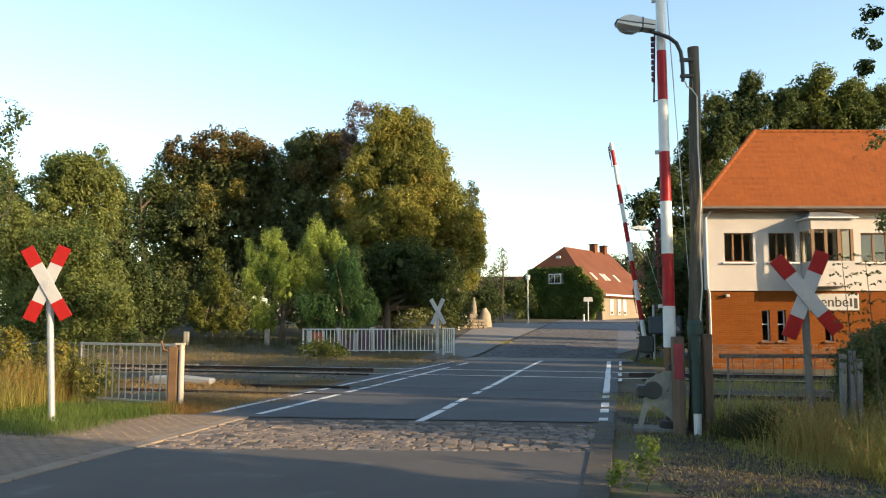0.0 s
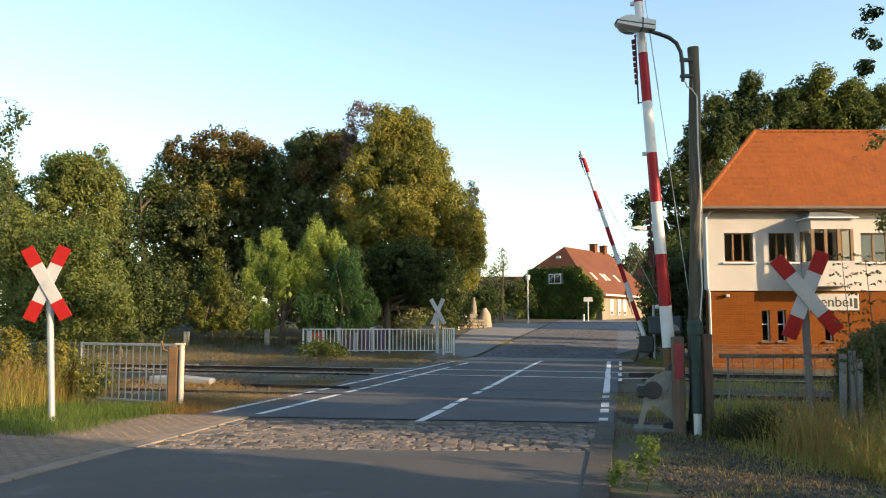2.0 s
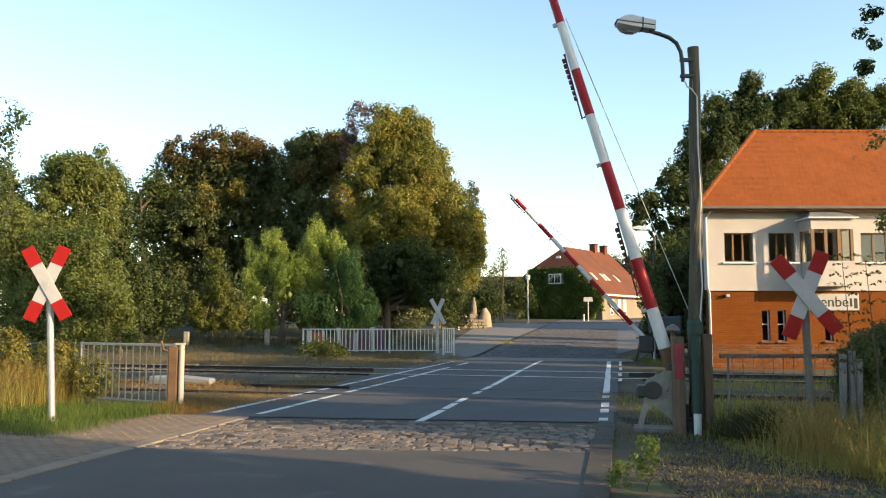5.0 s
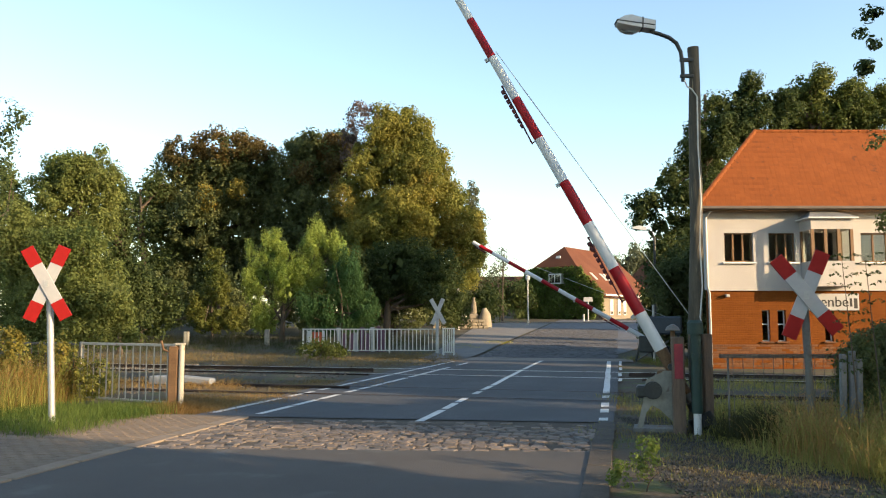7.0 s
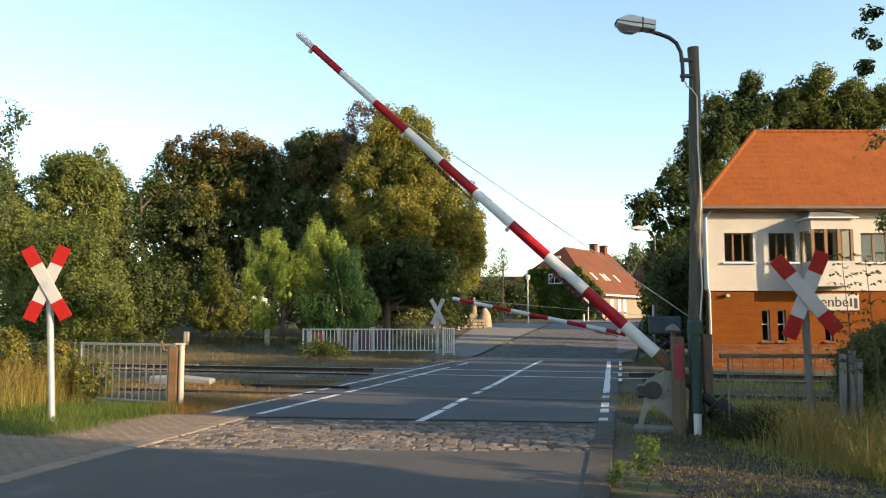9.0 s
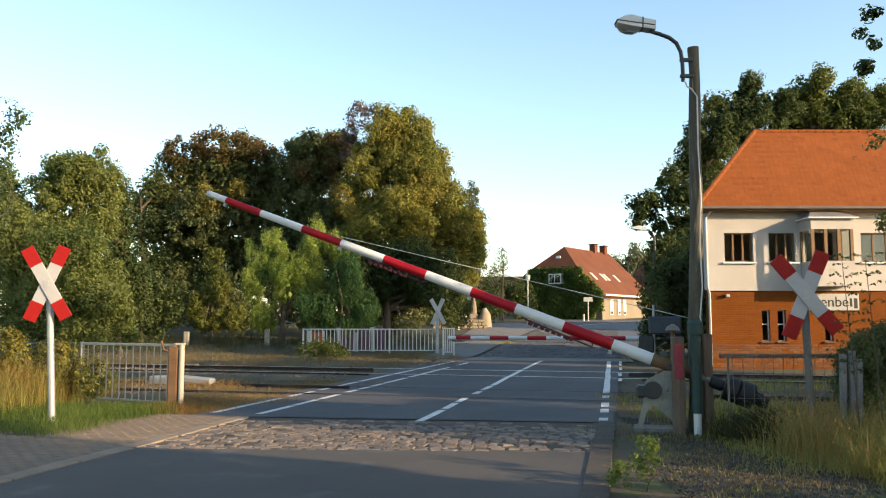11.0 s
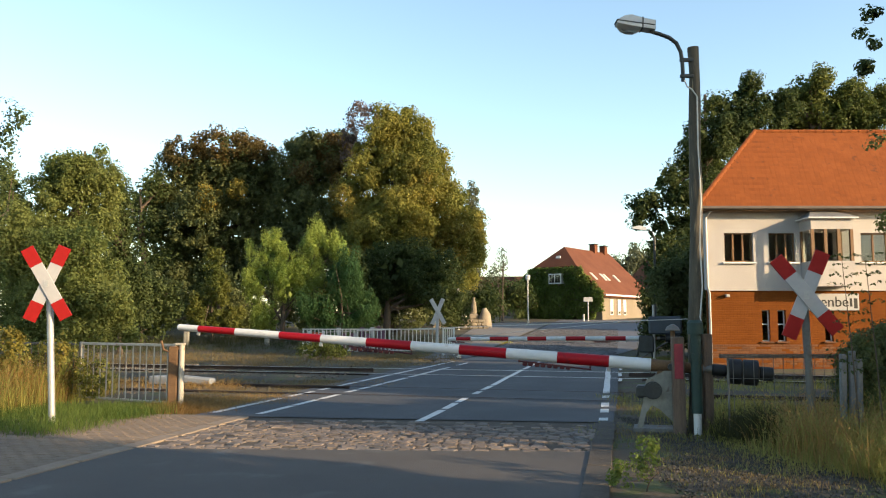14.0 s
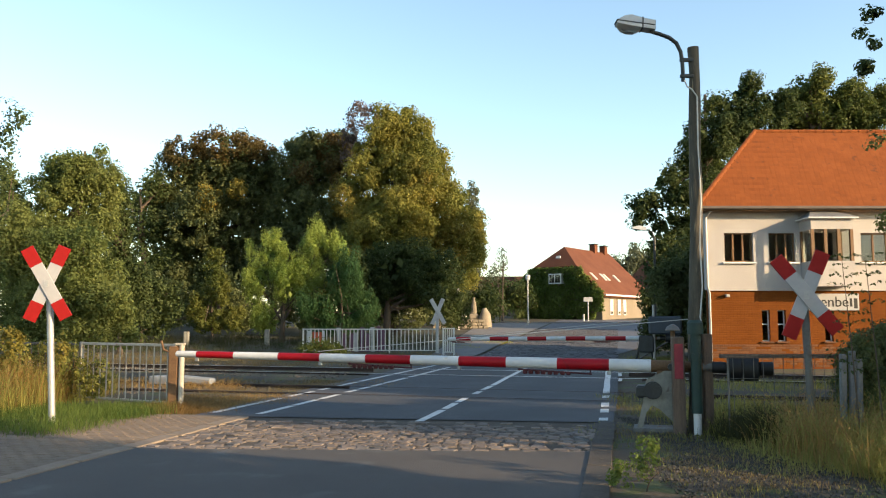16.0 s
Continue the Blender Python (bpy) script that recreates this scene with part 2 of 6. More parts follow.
def part(name, bm, material, parent=None, label="", m=None, smooth=False):
    mats = material if isinstance(material, tuple) else (material,)
    ob = new(name, mesh_of(name, bm, *mats, smooth=smooth) if isinstance(bm, bmesh.types.BMesh) else bm)
    if parent:
        ob.parent = parent
    if m is not None:
        ob.matrix_basis = m
    return tagged(ob, label) if label else ob


def thing(name, m, label, category, group="", kind=""):
    ob = new(name)
    ob.empty_display_size = 0.2
    ob.matrix_basis = m
    return tagged(ob, label, category, group, kind)


def box(x0, x1, y0, y1, z0, z1, bevel=0.0, bm=None, rot=None):
    bm = bm or bmesh.new()
    c = Vector(((x0 + x1) / 2, (y0 + y1) / 2, (z0 + z1) / 2))
    mtx = Matrix.Translation(c) @ (rot or Matrix()) @ Matrix.Diagonal((x1 - x0, y1 - y0, z1 - z0, 1))
    r = bmesh.ops.create_cube(bm, size=1, matrix=mtx)
    if bevel:
        es = list({e for v in r["verts"] for e in v.link_edges})
        bmesh.ops.bevel(bm, geom=es, offset=bevel, segments=1, affect="EDGES", profile=0.7)
    return bm


def tube(pts, radii, seg=10, bm=None, cap=True):
    """A round bar along points; radii one number or one for each point."""
    bm = bm or bmesh.new()
    pts = [Vector(p) for p in pts]
    radii = radii if isinstance(radii, (list, tuple)) else [radii] * len(pts)
    rings, ref = [], None
    for i, p in enumerate(pts):
        d = (pts[min(i + 1, len(pts) - 1)] - pts[max(i - 1, 0)]).normalized()
        if ref is None:
            ref = d.orthogonal().normalized()
        ref = (ref - d * ref.dot(d)).normalized()
        o = d.cross(ref)
        rings.append([bm.verts.new(p + (ref * math.cos(a) + o * math.sin(a)) * radii[i]) for a in (2 * math.pi * k / seg for k in range(seg))])
    for a, b in zip(rings, rings[1:]):
        for k in range(seg):
            bm.faces.new((a[k], a[(k + 1) % seg], b[(k + 1) % seg], b[k]))
    if cap:
        bm.faces.new(rings[0][::-1])
        bm.faces.new(rings[-1])
    return bm


def prism(outline, y0, y1, bm=None):
    """An outline in x and z, given depth along y."""
    bm = bm or bmesh.new()
    a = [bm.verts.new((x, y0, z)) for x, z in outline]
    b = [bm.verts.new((x, y1, z)) for x, z in outline]
    n = len(a)
    bm.faces.new(a)
    bm.faces.new(b[::-1])
    for i in range(n):
        bm.faces.new((a[i], b[i], b[(i + 1) % n], a[(i + 1) % n]))
    bmesh.ops.recalc_face_normals(bm, faces=bm.faces)
    return bm


def raw_mesh(name, verts, faces, material):
    me = bpy.data.meshes.new(name)
    me.from_pydata(verts, [], faces)
    me.materials.append(M[material])
    return me


def fast_mesh(name, co, per, material):
    """A mesh of loose faces, each of `per` corners in a row."""
    n = len(co) // per
    me = bpy.data.meshes.new(name)
    me.vertices.add(len(co))
    me.vertices.foreach_set("co", np.ascontiguousarray(co, dtype=np.float32).ravel())
    me.loops.add(len(co))
    me.loops.foreach_set("vertex_index", np.arange(len(co), dtype=np.int32))
    me.polygons.add(n)
    me.polygons.foreach_set("loop_start", np.arange(0, len(co), per, dtype=np.int32))
    me.update(calc_edges=True)
    me.materials.append(M[material])
    return me


# ---- the lie of the land ----
def gz(x, y):
    """Height of the ground: level at the crossing, rising gently towards the village."""
    z = 0.0
    if y > 34:
        z = 0.033 * (min(y, 96) - 34) * min(1, (y - 34) / 8 + 0.2)
    return z


def road_x(y):
    """Middle of the road at depth y."""
    return -1.05 + 0.222 * (y - 10)


def rail_y(x, which):
    """Depth of a rail of the two tracks; a, b: the track in use, c, d: the old siding."""
    return {"a": 24.30, "b": 22.75, "c": 17.75, "d": 16.25}[which] - 0.272 * (x - 1.5)


def skew(y):
    """Slant of the joints across the road: nearly square to the view in front, square to the road at the tracks."""
    return 0.05 if y < 10 else 0.05 + 0.027 * (y - 10) if y < 16.3 else 0.222


def strip(name, y0, y1, left, right, lift, material, parent=None, label="", kind="structure", steps=None, thick=0.0):
    """A piece of road surface between two distances from the road's middle."""
    bm = bmesh.new()
    steps = steps or max(1, int((y1 - y0) / 1.5))
    rows = []
    for i in range(steps + 1):
        y = y0 + (y1 - y0) * i / steps
        lo = left(y) if callable(left) else left
        ro = right(y) if callable(right) else right
        cols = []
        for k in range(7):
            x = road_x(y) + lo + (ro - lo) * k / 6
            yy = y - skew(y) * (x - road_x(y))
            cols.append(bm.verts.new((x, yy, gz(x, yy) + lift)))
        rows.append(cols)
    for a, b in zip(rows, rows[1:]):
        for k in range(6):
            bm.faces.new((a[k], a[k + 1], b[k + 1], b[k]))
    if thick:
        bmesh.ops.solidify(bm, geom=bm.faces[:], thickness=thick)
    ob = part(name, bm, material, parent, label)
    return ob


# ---- ground, road, tracks ----
def ground():
    xs = [-1500, -600, -200, -90, -60, -40, *range(-30, 3, 2), 3.4, 3.8, 4.1, 4.4, 4.7, 5.0, 5.4, *range(6, 31, 2), 40, 60, 90, 200, 600, 1500]
    ys = [-600, -100, -40, -20, *range(-10, 11, 2), 10.9, 11.2, 11.5, 11.8, 12.1, 12.5, *range(14, 36, 2), 37, 39, 42, 46, 52, 60, 70, 80, 90, 96, 110, 200, 600, 2500]
    bm = bmesh.new()
    pit = lambda x, y: -1.0 if 3.7 < x < 5.2 and 11.1 < y < 12.2 else 0.0      # hollow for the swinging counterweight
    g = [[bm.verts.new((x, y, gz(x, y) + pit(x, y) + (0.02 * noise.noise((x * 0.7, y * 0.7, 0)) - 0.035 if abs(x) < 40 and y < 90 else -0.03))) for x in xs] for y in ys]
    for a, b in zip(g, g[1:]):
        for k in range(len(xs) - 1):
            bm.faces.new((a[k], a[k + 1], b[k + 1], b[k]))
    tagged(part("ground", bm, "soil"), "dry earth with sparse grass and weeds", "ground", kind="structure")


ground()
road = thing("road", Matrix(), "grey village road of asphalt with cobbled stretches over the railway", "road", kind="structure")
strip("near_asphalt", -30, 10.0, -2.86, 2.86, 0.0, "asphalt", road, "worn grey asphalt")
strip("cobble_bed", 10.0, 13.0, -2.95, 3.0, -0.011, "mortar", road, "sandy joints of the cobbled strip")
strip("crossing_asphalt", 13.0, 31.6, -3.85, 3.05, 0.002, "asphalt_blue_shade", road, "smooth asphalt of the crossing in a bluish shade tone")
strip("sandy_asphalt", 31.6, 34.0, -4.6, 3.6, 0.0, "asphalt_sandy_sunlit", road, "sandy asphalt toned pale for sunlight beyond the tracks")
strip("far_cobbles", 34.0, 84.0, lambda y: -2.85, lambda y: 2.95 + max(0, min(2.6, (y - 37) * 0.25)), 0.0, "cobble_blue_shade", road, "cobbled village street in a blue-grey shade tone")
far_path = strip("pavement", 32.2, 72.0, lambda y: -4.9 - max(0, y - 34) * 0.11, -3.0, 0.03, "pave_shade_grey", None, "")
tagged(far_path, "pale pavement beside the village street", "pavement", kind="structure")
cross_street = part("village_street", box(-6, 60, 74, 82, 1.30, 1.40), "pave_shade_grey")
cross_street.matrix_basis = pose(0, 0, 0.02)
tagged(cross_street, "pale asphalt street in front of the houses", "road", kind="structure")
near_path = strip("pavement", -10, 13.1, -6.4, -2.98, 0.003, "path_sand", None, "")
tagged(near_path, "dusty pavement beside the road", "pavement", kind="structure")


def kerb(y0, y1, off, label, material="kerb", width=0.16):
    k = thing("kerb", Matrix(), label, "kerb", kind="structure")
    y = y0
    me = mesh_of("kerb_stone", box(-width / 2, width / 2, -0.49, 0.49, -0.2, 0.014, 0.01), material)
    while y < y1:
        x = road_x(y + 0.5) + off
        part("kerb_stone", me, None, k, m=pose(x, y + 0.5 - skew(y) * off, random.uniform(-0.004, 0.004), random.uniform(-0.4, 0.4), 0, -12.5 + random.uniform(-0.4, 0.4)))
        y += 1.0


kerb(1, 13, -2.93, "row of worn pale kerb stones along the pavement", "kerb", 0.24)
kerb(1, 12.6, 2.98, "row of dark flush kerb slabs at the weedy road edge", "kerb_dark", 0.27)


def road_paint():
    """White lines over the crossing."""
    def line(y0, y1, x0, x1, w, gaps, label):
        t = thing("road_marking", Matrix(), label, "road marking", kind="structure")
        for a, b in gaps:
            bm = bmesh.new()
            n = max(1, int((b - a) * (y1 - y0) / 0.8))
            prev = None
            for i in range(n + 1):
                s = a + (b - a) * i / n
                y, x = y0 + (y1 - y0) * s, x0 + (x1 - x0) * s + 0.03 * noise.noise((s * 9, x0, 0))
                cur = (bm.verts.new((x - w / 2, y, 0.008)), bm.verts.new((x + w / 2, y, 0.008)))
                if prev:
                    bm.faces.new((prev[0], prev[1], cur[1], cur[0]))
                prev = cur
            part("line", bm, "paint_road", t)
    line(13.9, 31.0, -3.98, 0.42, 0.14, [(0, .15), (.17, .24), (.26, .40), (.41, .56), (.57, .70), (.71, 1)], "worn white line beside the footway over the crossing")
    line(13.7, 30.0, -3.14, 0.94, 0.14, [(0, .08), (.085, .15), (.16, .22), (.25, .29), (.30, .40), (.41, .52), (.54, .82), (.90, 1)], "worn white dashed line along the footway")
    line(12.7, 31.4, -0.37, 3.85, 0.14, [(0, .085), (.095, .15), (.16, .205), (.25, .285), (.30, .36), (.37, .70), (.72, 1)], "worn white middle line of the road")
    line(12.8, 31.2, 2.55, 6.50, 0.15, [(0, .02), (.06, .09), (.11, .15), (.20, .23), (.26, .50), (.51, .74), (.75, 1)], "worn white edge line of the road")
    line(21.0, 31.2, 4.66, 6.93, 0.10, [(0, .1), (.18, .3), (.45, .6), (.7, 1)], "thin worn white second edge line")


road_paint()


def tracks():
    prof = [(-0.07, -0.15), (0.07, -0.15), (0.07, -0.135), (0.012, -0.11), (0.012, -0.045), (0.036, -0.03), (0.036, 0.0), (-0.036, 0.0), (-0.036, -0.03), (-0.012, -0.045), (-0.012, -0.11), (-0.07, -0.135)]
    ang = math.degrees(math.atan(-0.272))
    for name, pair, ends, lab in (("railway_track", "ab", (-75, 75), "railway track with polished rails on brown ballast"), ("old_siding", "cd", (-75, 75), "disused overgrown railway siding with rusty rails")):
        t = thing(name, Matrix(), lab, "railway track", kind="structure")
        for w in pair:
            h = {"a": 0.085, "b": 0.02, "c": 0.06, "d": 0.02}[w]
            for x0, x1 in ((ends[0], -2.2), (-2.2, 5.4), (5.4, ends[1])):
                on_road = x0 == -2.2
                L = (x1 - x0) / math.cos(radians(ang))
                m = pose((x0 + x1) / 2, rail_y((x0 + x1) / 2, w), h, 0, 0, ang)
                if not on_road:
                    bm = bmesh.new()
                    a = [bm.verts.new((-L / 2, y, z)) for y, z in prof]
                    b = [bm.verts.new((L / 2, y, z)) for y, z in prof]
                    for i in range(len(a)):
                        bm.faces.new((a[i], a[(i + 1) % len(a)], b[(i + 1) % len(a)], b[i]))
                    bm.faces.new(a[::-1]), bm.faces.new(b)
                    part("rail", bm, "rail_side", t, m=m)
                top = box(-L / 2, L / 2, -0.03, 0.03, -0.001, 0.003)
                part("rail_head", top, "rail_top" if pair == "ab" else "rail_side", t, "polished rail head" if pair == "ab" else "", m=m)
        sl = mesh_of("sleeper", box(-0.12, 0.12, -1.25, 1.25, -0.16, 0.0, 0.015), "sleeper")
        mid = lambda x: (rail_y(x, pair[0]) + rail_y(x, pair[1])) / 2
        for i in range(-36, 50):
            x = 1.5 + i * 0.62
            if -2.6 < x < 6.4:
                continue
            part("sleeper", sl, None, t, m=pose(x, mid(x), -0.06 if pair == "ab" else -0.12, 0, 0, ang + random.uniform(-1, 1)))
        # ballast bed
        if pair == "ab":
            for x0, x1 in ((-75, -2.6), (6.2, 75)):
                bm = bmesh.new()
                prev = None
                for i in range(60):
                    x = x0 + (x1 - x0) * i / 59
                    cur = [bm.verts.new((x + 0.26 * d, mid(x) + d, z + 0.03 * noise.noise((x, d, 3)))) for d, z in ((-2.6, -0.06), (-1.7, -0.1), (0, -0.08), (1.7, -0.06), (2.5, -0.04))]
                    if prev:
                        for k in range(4):
                            bm.faces.new((prev[k], cur[k], cur[k + 1], prev[k + 1]))
                    prev = cur
                part("ballast", bm, "ballast", t, "brown crushed stone")


tracks()


# ---- foliage ----
def leaves(rng, centres, spread, per, size, flat=0.0, droop=0.0):
    """Corners of rhombic leaves on small rounded clumps: most near the clump's skin and facing outwards."""
    n = len(centres) * per
    d = rng.normal(0, 1, (n, 3))
    d /= np.linalg.norm(d, axis=1)[:, None]
    rad = rng.uniform(0.45, 1.1, (n, 1)) ** 0.7
    grow = np.repeat(rng.uniform(0.6, 1.35, (len(centres), 1)), per, axis=0)
    c = np.repeat(centres, per, axis=0) + d * rad * grow * np.broadcast_to(spread, (3,))
    nrm = d + rng.normal(0, 0.32, (n, 3)) + np.array([0, 0, flat])
    nrm /= np.linalg.norm(nrm, axis=1)[:, None]
    t = rng.normal(0, 1, (n, 3)) + np.array([0, 0, -droop])
    t -= nrm * (t * nrm).sum(1)[:, None]
    t /= np.linalg.norm(t, axis=1)[:, None] + 1e-9
    s = np.cross(nrm, t)
    L = size * rng.uniform(0.6, 1.35, (n, 1))
    W = L * rng.uniform(0.5, 0.8, (n, 1)) * (0.5 if droop > 1 else 1)
    co = np.stack([c - t * L * 0.5, c + s * W * 0.5 + nrm * L * 0.08, c + t * L * 0.5, c - s * W * 0.5 + nrm * L * 0.08], axis=1)
    return co.reshape(-1, 3)


def blob_points(rng, blobs, n, shell=0.6):
    """Clump centres in the outer shell of a few lobes (x, y, z, rx, ry, rz)."""
    blobs = np.array(blobs, float)
    w = (blobs[:, 3] * blobs[:, 4] * blobs[:, 5]) ** (2 / 3)
    pick = rng.choice(len(blobs), n, p=w / w.sum())
    d = rng.normal(0, 1, (n, 3))
    d /= np.linalg.norm(d, axis=1)[:, None]
    r = shell + (1 - shell) * rng.uniform(0, 1, n) ** 0.6
    lump = np.array([1 + 0.22 * noise.noise((v[0] * 2.3 + k, v[1] * 2.3, v[2] * 2.3)) for v, k in zip(d.tolist(), (pick * 7.3).tolist())])
    return blobs[pick, :3] + d * blobs[pick, 3:] * (r * lump)[:, None]


def puffs(rng, blobs, k):
    """Breaks each lobe up into smaller bulges round a core, as boughs do."""
    out = []
    for b in blobs:
        out.append((*b[:3], b[3] * 0.72, b[4] * 0.72, b[5] * 0.72))
        for _ in range(k):
            d = rng.normal(0, 1, 3)
            d /= np.linalg.norm(d)
            f = rng.uniform(0.24, 0.44)
            out.append(tuple(b[i] + d[i] * b[3 + i] * 0.78 for i in range(3)) + tuple((0.5 * b[3 + i] + 0.5 * min(b[3:])) * f for i in range(3)))
    return out


def tree(name, x, y, blobs, clumps, per, leaf, size, label, category="tree", spread=0.8, trunk_h=None, trunk_r=0.25, droop=0.0, flat=0.4, seed=0, shell=0.6, group="", limbs=7, extra=None, fill=0.5, boughs=0):
    """A tapered trunk with limbs that reach into the lobes, and a crown of many leaves in clumps. Lobes are given in the world, z from the ground."""
    rng = np.random.default_rng(seed + 11)
    t = thing(name, pose(x, y, gz(x, y) - 0.05), label, category, group)
    blobs = [(b[0] - x, b[1], *b[2:]) for b in blobs]
    pts = blob_points(rng, puffs(rng, blobs, boughs) if boughs else blobs, clumps, shell)
    pts = pts[pts[:, 2] > 0.15]
    co = [leaves(rng, pts, spread, per, size, flat, droop)]
    if fill:
        inner = blob_points(rng, [(b[0], b[1] + 0.3, b[2], b[3] * 0.72, b[4] * 0.72, b[5] * 0.72) for b in blobs], int(clumps * fill * 8 * (0.25 if boughs else 1)), 0.1)
        co.append(leaves(rng, inner[inner[:, 2] > 0.1], np.mean(spread) * 0.5, 1, size * (3.4 if boughs else 2.6), 0, 0))
    part("crown", fast_mesh("crown", np.concatenate(co), 4, leaf), None, t)
    for lf, lobes, cl in extra or ():
        p2 = blob_points(rng, [(b[0] - x, b[1], *b[2:]) for b in lobes], cl, shell)
        part("crown", fast_mesh("crown", leaves(rng, p2, spread, per, size, flat, droop), 4, lf), None, t, "leaves of another tint")
    if trunk_r:
        top = trunk_h or max(b[2] for b in blobs)
        bm = bmesh.new()
        n = 7
        lean = rng.normal(0, 0.25, 2)
        tp = [(lean[0] * (i / n) ** 2, lean[1] * (i / n) ** 2, top * i / n) for i in range(n + 1)]
        tube(tp, [trunk_r * (1.25 if i == 0 else 1 - 0.75 * i / n) for i in range(n + 1)], 9, bm)
        for k in range(limbs):
            b = blobs[k % len(blobs)]
            i = int(rng.integers(2, n))
            s = Vector(tp[i])
            e = Vector((b[0] + rng.normal(0, b[3] * 0.3), b[1] + rng.normal(0, b[4] * 0.3), b[2] + rng.normal(0, b[5] * 0.3)))
            mid = s.lerp(e, 0.5) + Vector(rng.normal(0, 0.2, 3)) * min(1, top / 5)
            part("limb", tube([s, mid, e], [trunk_r * 0.42, trunk_r * 0.25, trunk_r * 0.08], 6), "bark", t, smooth=True)
        part("trunk", bm, "bark", t, smooth=True)
    return t


def grass(name, regions, leaf, label, seed=0, plume=0.0):
    """Blades in patches: (x0, x1, y0, y1, count, height, lean); a share of them bears loose seed heads."""
    rng = np.random.default_rng(seed)
    out = []
    for x0, x1, y0, y1, n, h, lean in regions:
        tuft = max(1, n // 22)
        tx, ty = rng.uniform(x0, x1, tuft), rng.uniform(y0, y1, tuft)
        k = rng.integers(0, tuft, n)
        px, py = tx[k] + rng.normal(0, 0.17, n), ty[k] + rng.normal(0, 0.17, n)
        hh = h * rng.uniform(0.4, 1.15, n) * (0.6 + 0.6 * rng.uniform(0, 1, tuft)[k])
        a = rng.uniform(0, 2 * np.pi, n)
        w = 0.0020 + 0.0018 * rng.uniform(0, 1, n) + hh * 0.002
        zz = np.array([gz(p, q) for p, q in zip(px.tolist(), py.tolist())]) - 0.03
        b = np.stack([px, py, zz], 1)
        side = np.stack([np.cos(a), np.sin(a), 0 * a], 1) * w[:, None]
        ld = np.stack([np.cos(a + rng.normal(1.5, 0.6, n)), np.sin(a + 1.5), 0 * a], 1) * (hh * lean * rng.uniform(0.2, 1, n))[:, None]
        mid = b + ld * 0.35 + np.stack([0 * a, 0 * a, hh * 0.6], 1)
        tip = b + ld + np.stack([0 * a, 0 * a, hh], 1)
        out.append(np.stack([b - side, b + side, mid + side * 0.8, mid - side * 0.8], 1).reshape(-1, 3))
        out.append(np.stack([mid - side * 0.8, mid + side * 0.8, tip + side * 0.15, tip - side * 0.15], 1).reshape(-1, 3))
        k = rng.uniform(0, 1, n) < plume
        if k.any():
            f = rng.uniform(0, 1, (int(k.sum()), 6, 1))
            c = (mid[k][:, None] * (1 - f) * 0.7 + tip[k][:, None] * (0.3 + 0.7 * f) + rng.normal(0, 0.012, (int(k.sum()), 6, 3))).reshape(-1, 3)
            out.append(leaves(rng, c, 0.006, 1, 0.034, 0.0, 1.2))
    ob = part(name, fast_mesh(name, np.concatenate(out), 4, leaf), None)
    return tagged(ob, label, "grass", kind="stuff")


# ---- crossing equipment ----
def st_andrews_cross(m, label, arm=1.24, angles=(60, 67), face=1, leans=0.0, post_top=2.1, centre=1.92, post=0.05, post_mat="galv", back=False):
    t = thing("level_crossing_sign", m, label, "road sign", "level crossing signs")
    part("post", tube([(0, 0.05, -0.1), (leans, 0.05, post_top)], post, 12), post_mat, t, smooth=True)
    for s in (1, -1):
        a = part("arm", box(-arm / 2, arm / 2, -0.012, 0.012, -0.095, 0.095, 0.004), "sign_white" if not back else "galv", t, m=pose(leans, -0.03 - 0.027 * (s > 0), centre, 0, angles[0] if s > 0 else -angles[1], 0))
        if not back:
            for e in (1, -1):
                part("red_end", box(e * arm / 2 - (arm * 0.24 if e > 0 else 0.001), e * arm / 2 + (arm * 0.24 if e < 0 else 0.001), -0.0155, 0.0155, -0.097, 0.097), "sign_red", a, "red end of the arm")
    if not back:
        part("emblem", box(leans - 0.035, leans + 0.03, -0.075, -0.072, centre - 0.06, centre + 0.05), "galv", t, "small grey emblem")
    part("bracket", box(leans - 0.06, leans + 0.06, -0.02, 0.1, centre - 0.05, centre + 0.05, 0.005), "galv", t)
    return t


st_andrews_cross(pose(-6.02, 12.35, 0, 0, 0, 8), "red and white St Andrew's cross on a grey post in grass", leans=-0.14, centre=2.17, post_top=2.35)
# Darker post material stands in for shade that does not reach it.
st_andrews_cross(pose(4.92, 10.65, 0, 0, 0, -6), "red and white St Andrew's cross on a post among weeds", centre=1.94, leans=-0.05, post_top=2.0, angles=(52, 67), post_mat="grey_iron")
st_andrews_cross(pose(-0.25, 36.8, 0.05, 0, 0, 10), "grey back of a St Andrew's cross beside the railing", arm=1.3, centre=1.95, back=True, post=0.08)


def barrier_rows(rows, z):
    return [(t, pose(0, 0, z, 0, -a, 0)) for t, a in rows]


NEAR_ROWS = [(0, 89.8), (0.5, 89.5), (1, 89.1), (1.5, 88.0), (2, 86.5), (2.5, 84.9), (3, 82.8), (3.5, 80.8), (4, 78.5), (6.3, 66.8), (6.5, 65.4), (7, 61.6), (7.5, 57.6),
             (8, 53.0), (8.5, 48.3), (9, 42.8), (9.2, 40.6), (11.3, 17.3), (11.5, 15.2), (12, 10.2), (12.5, 6.76), (13, 4.7), (13.5, 4.0), (14, 3.84), (14.5, 3.84), (15, 3.76), (15.3, 3.5), (15.5, 3.05), (15.75, 2.0), (16, 0.63)]
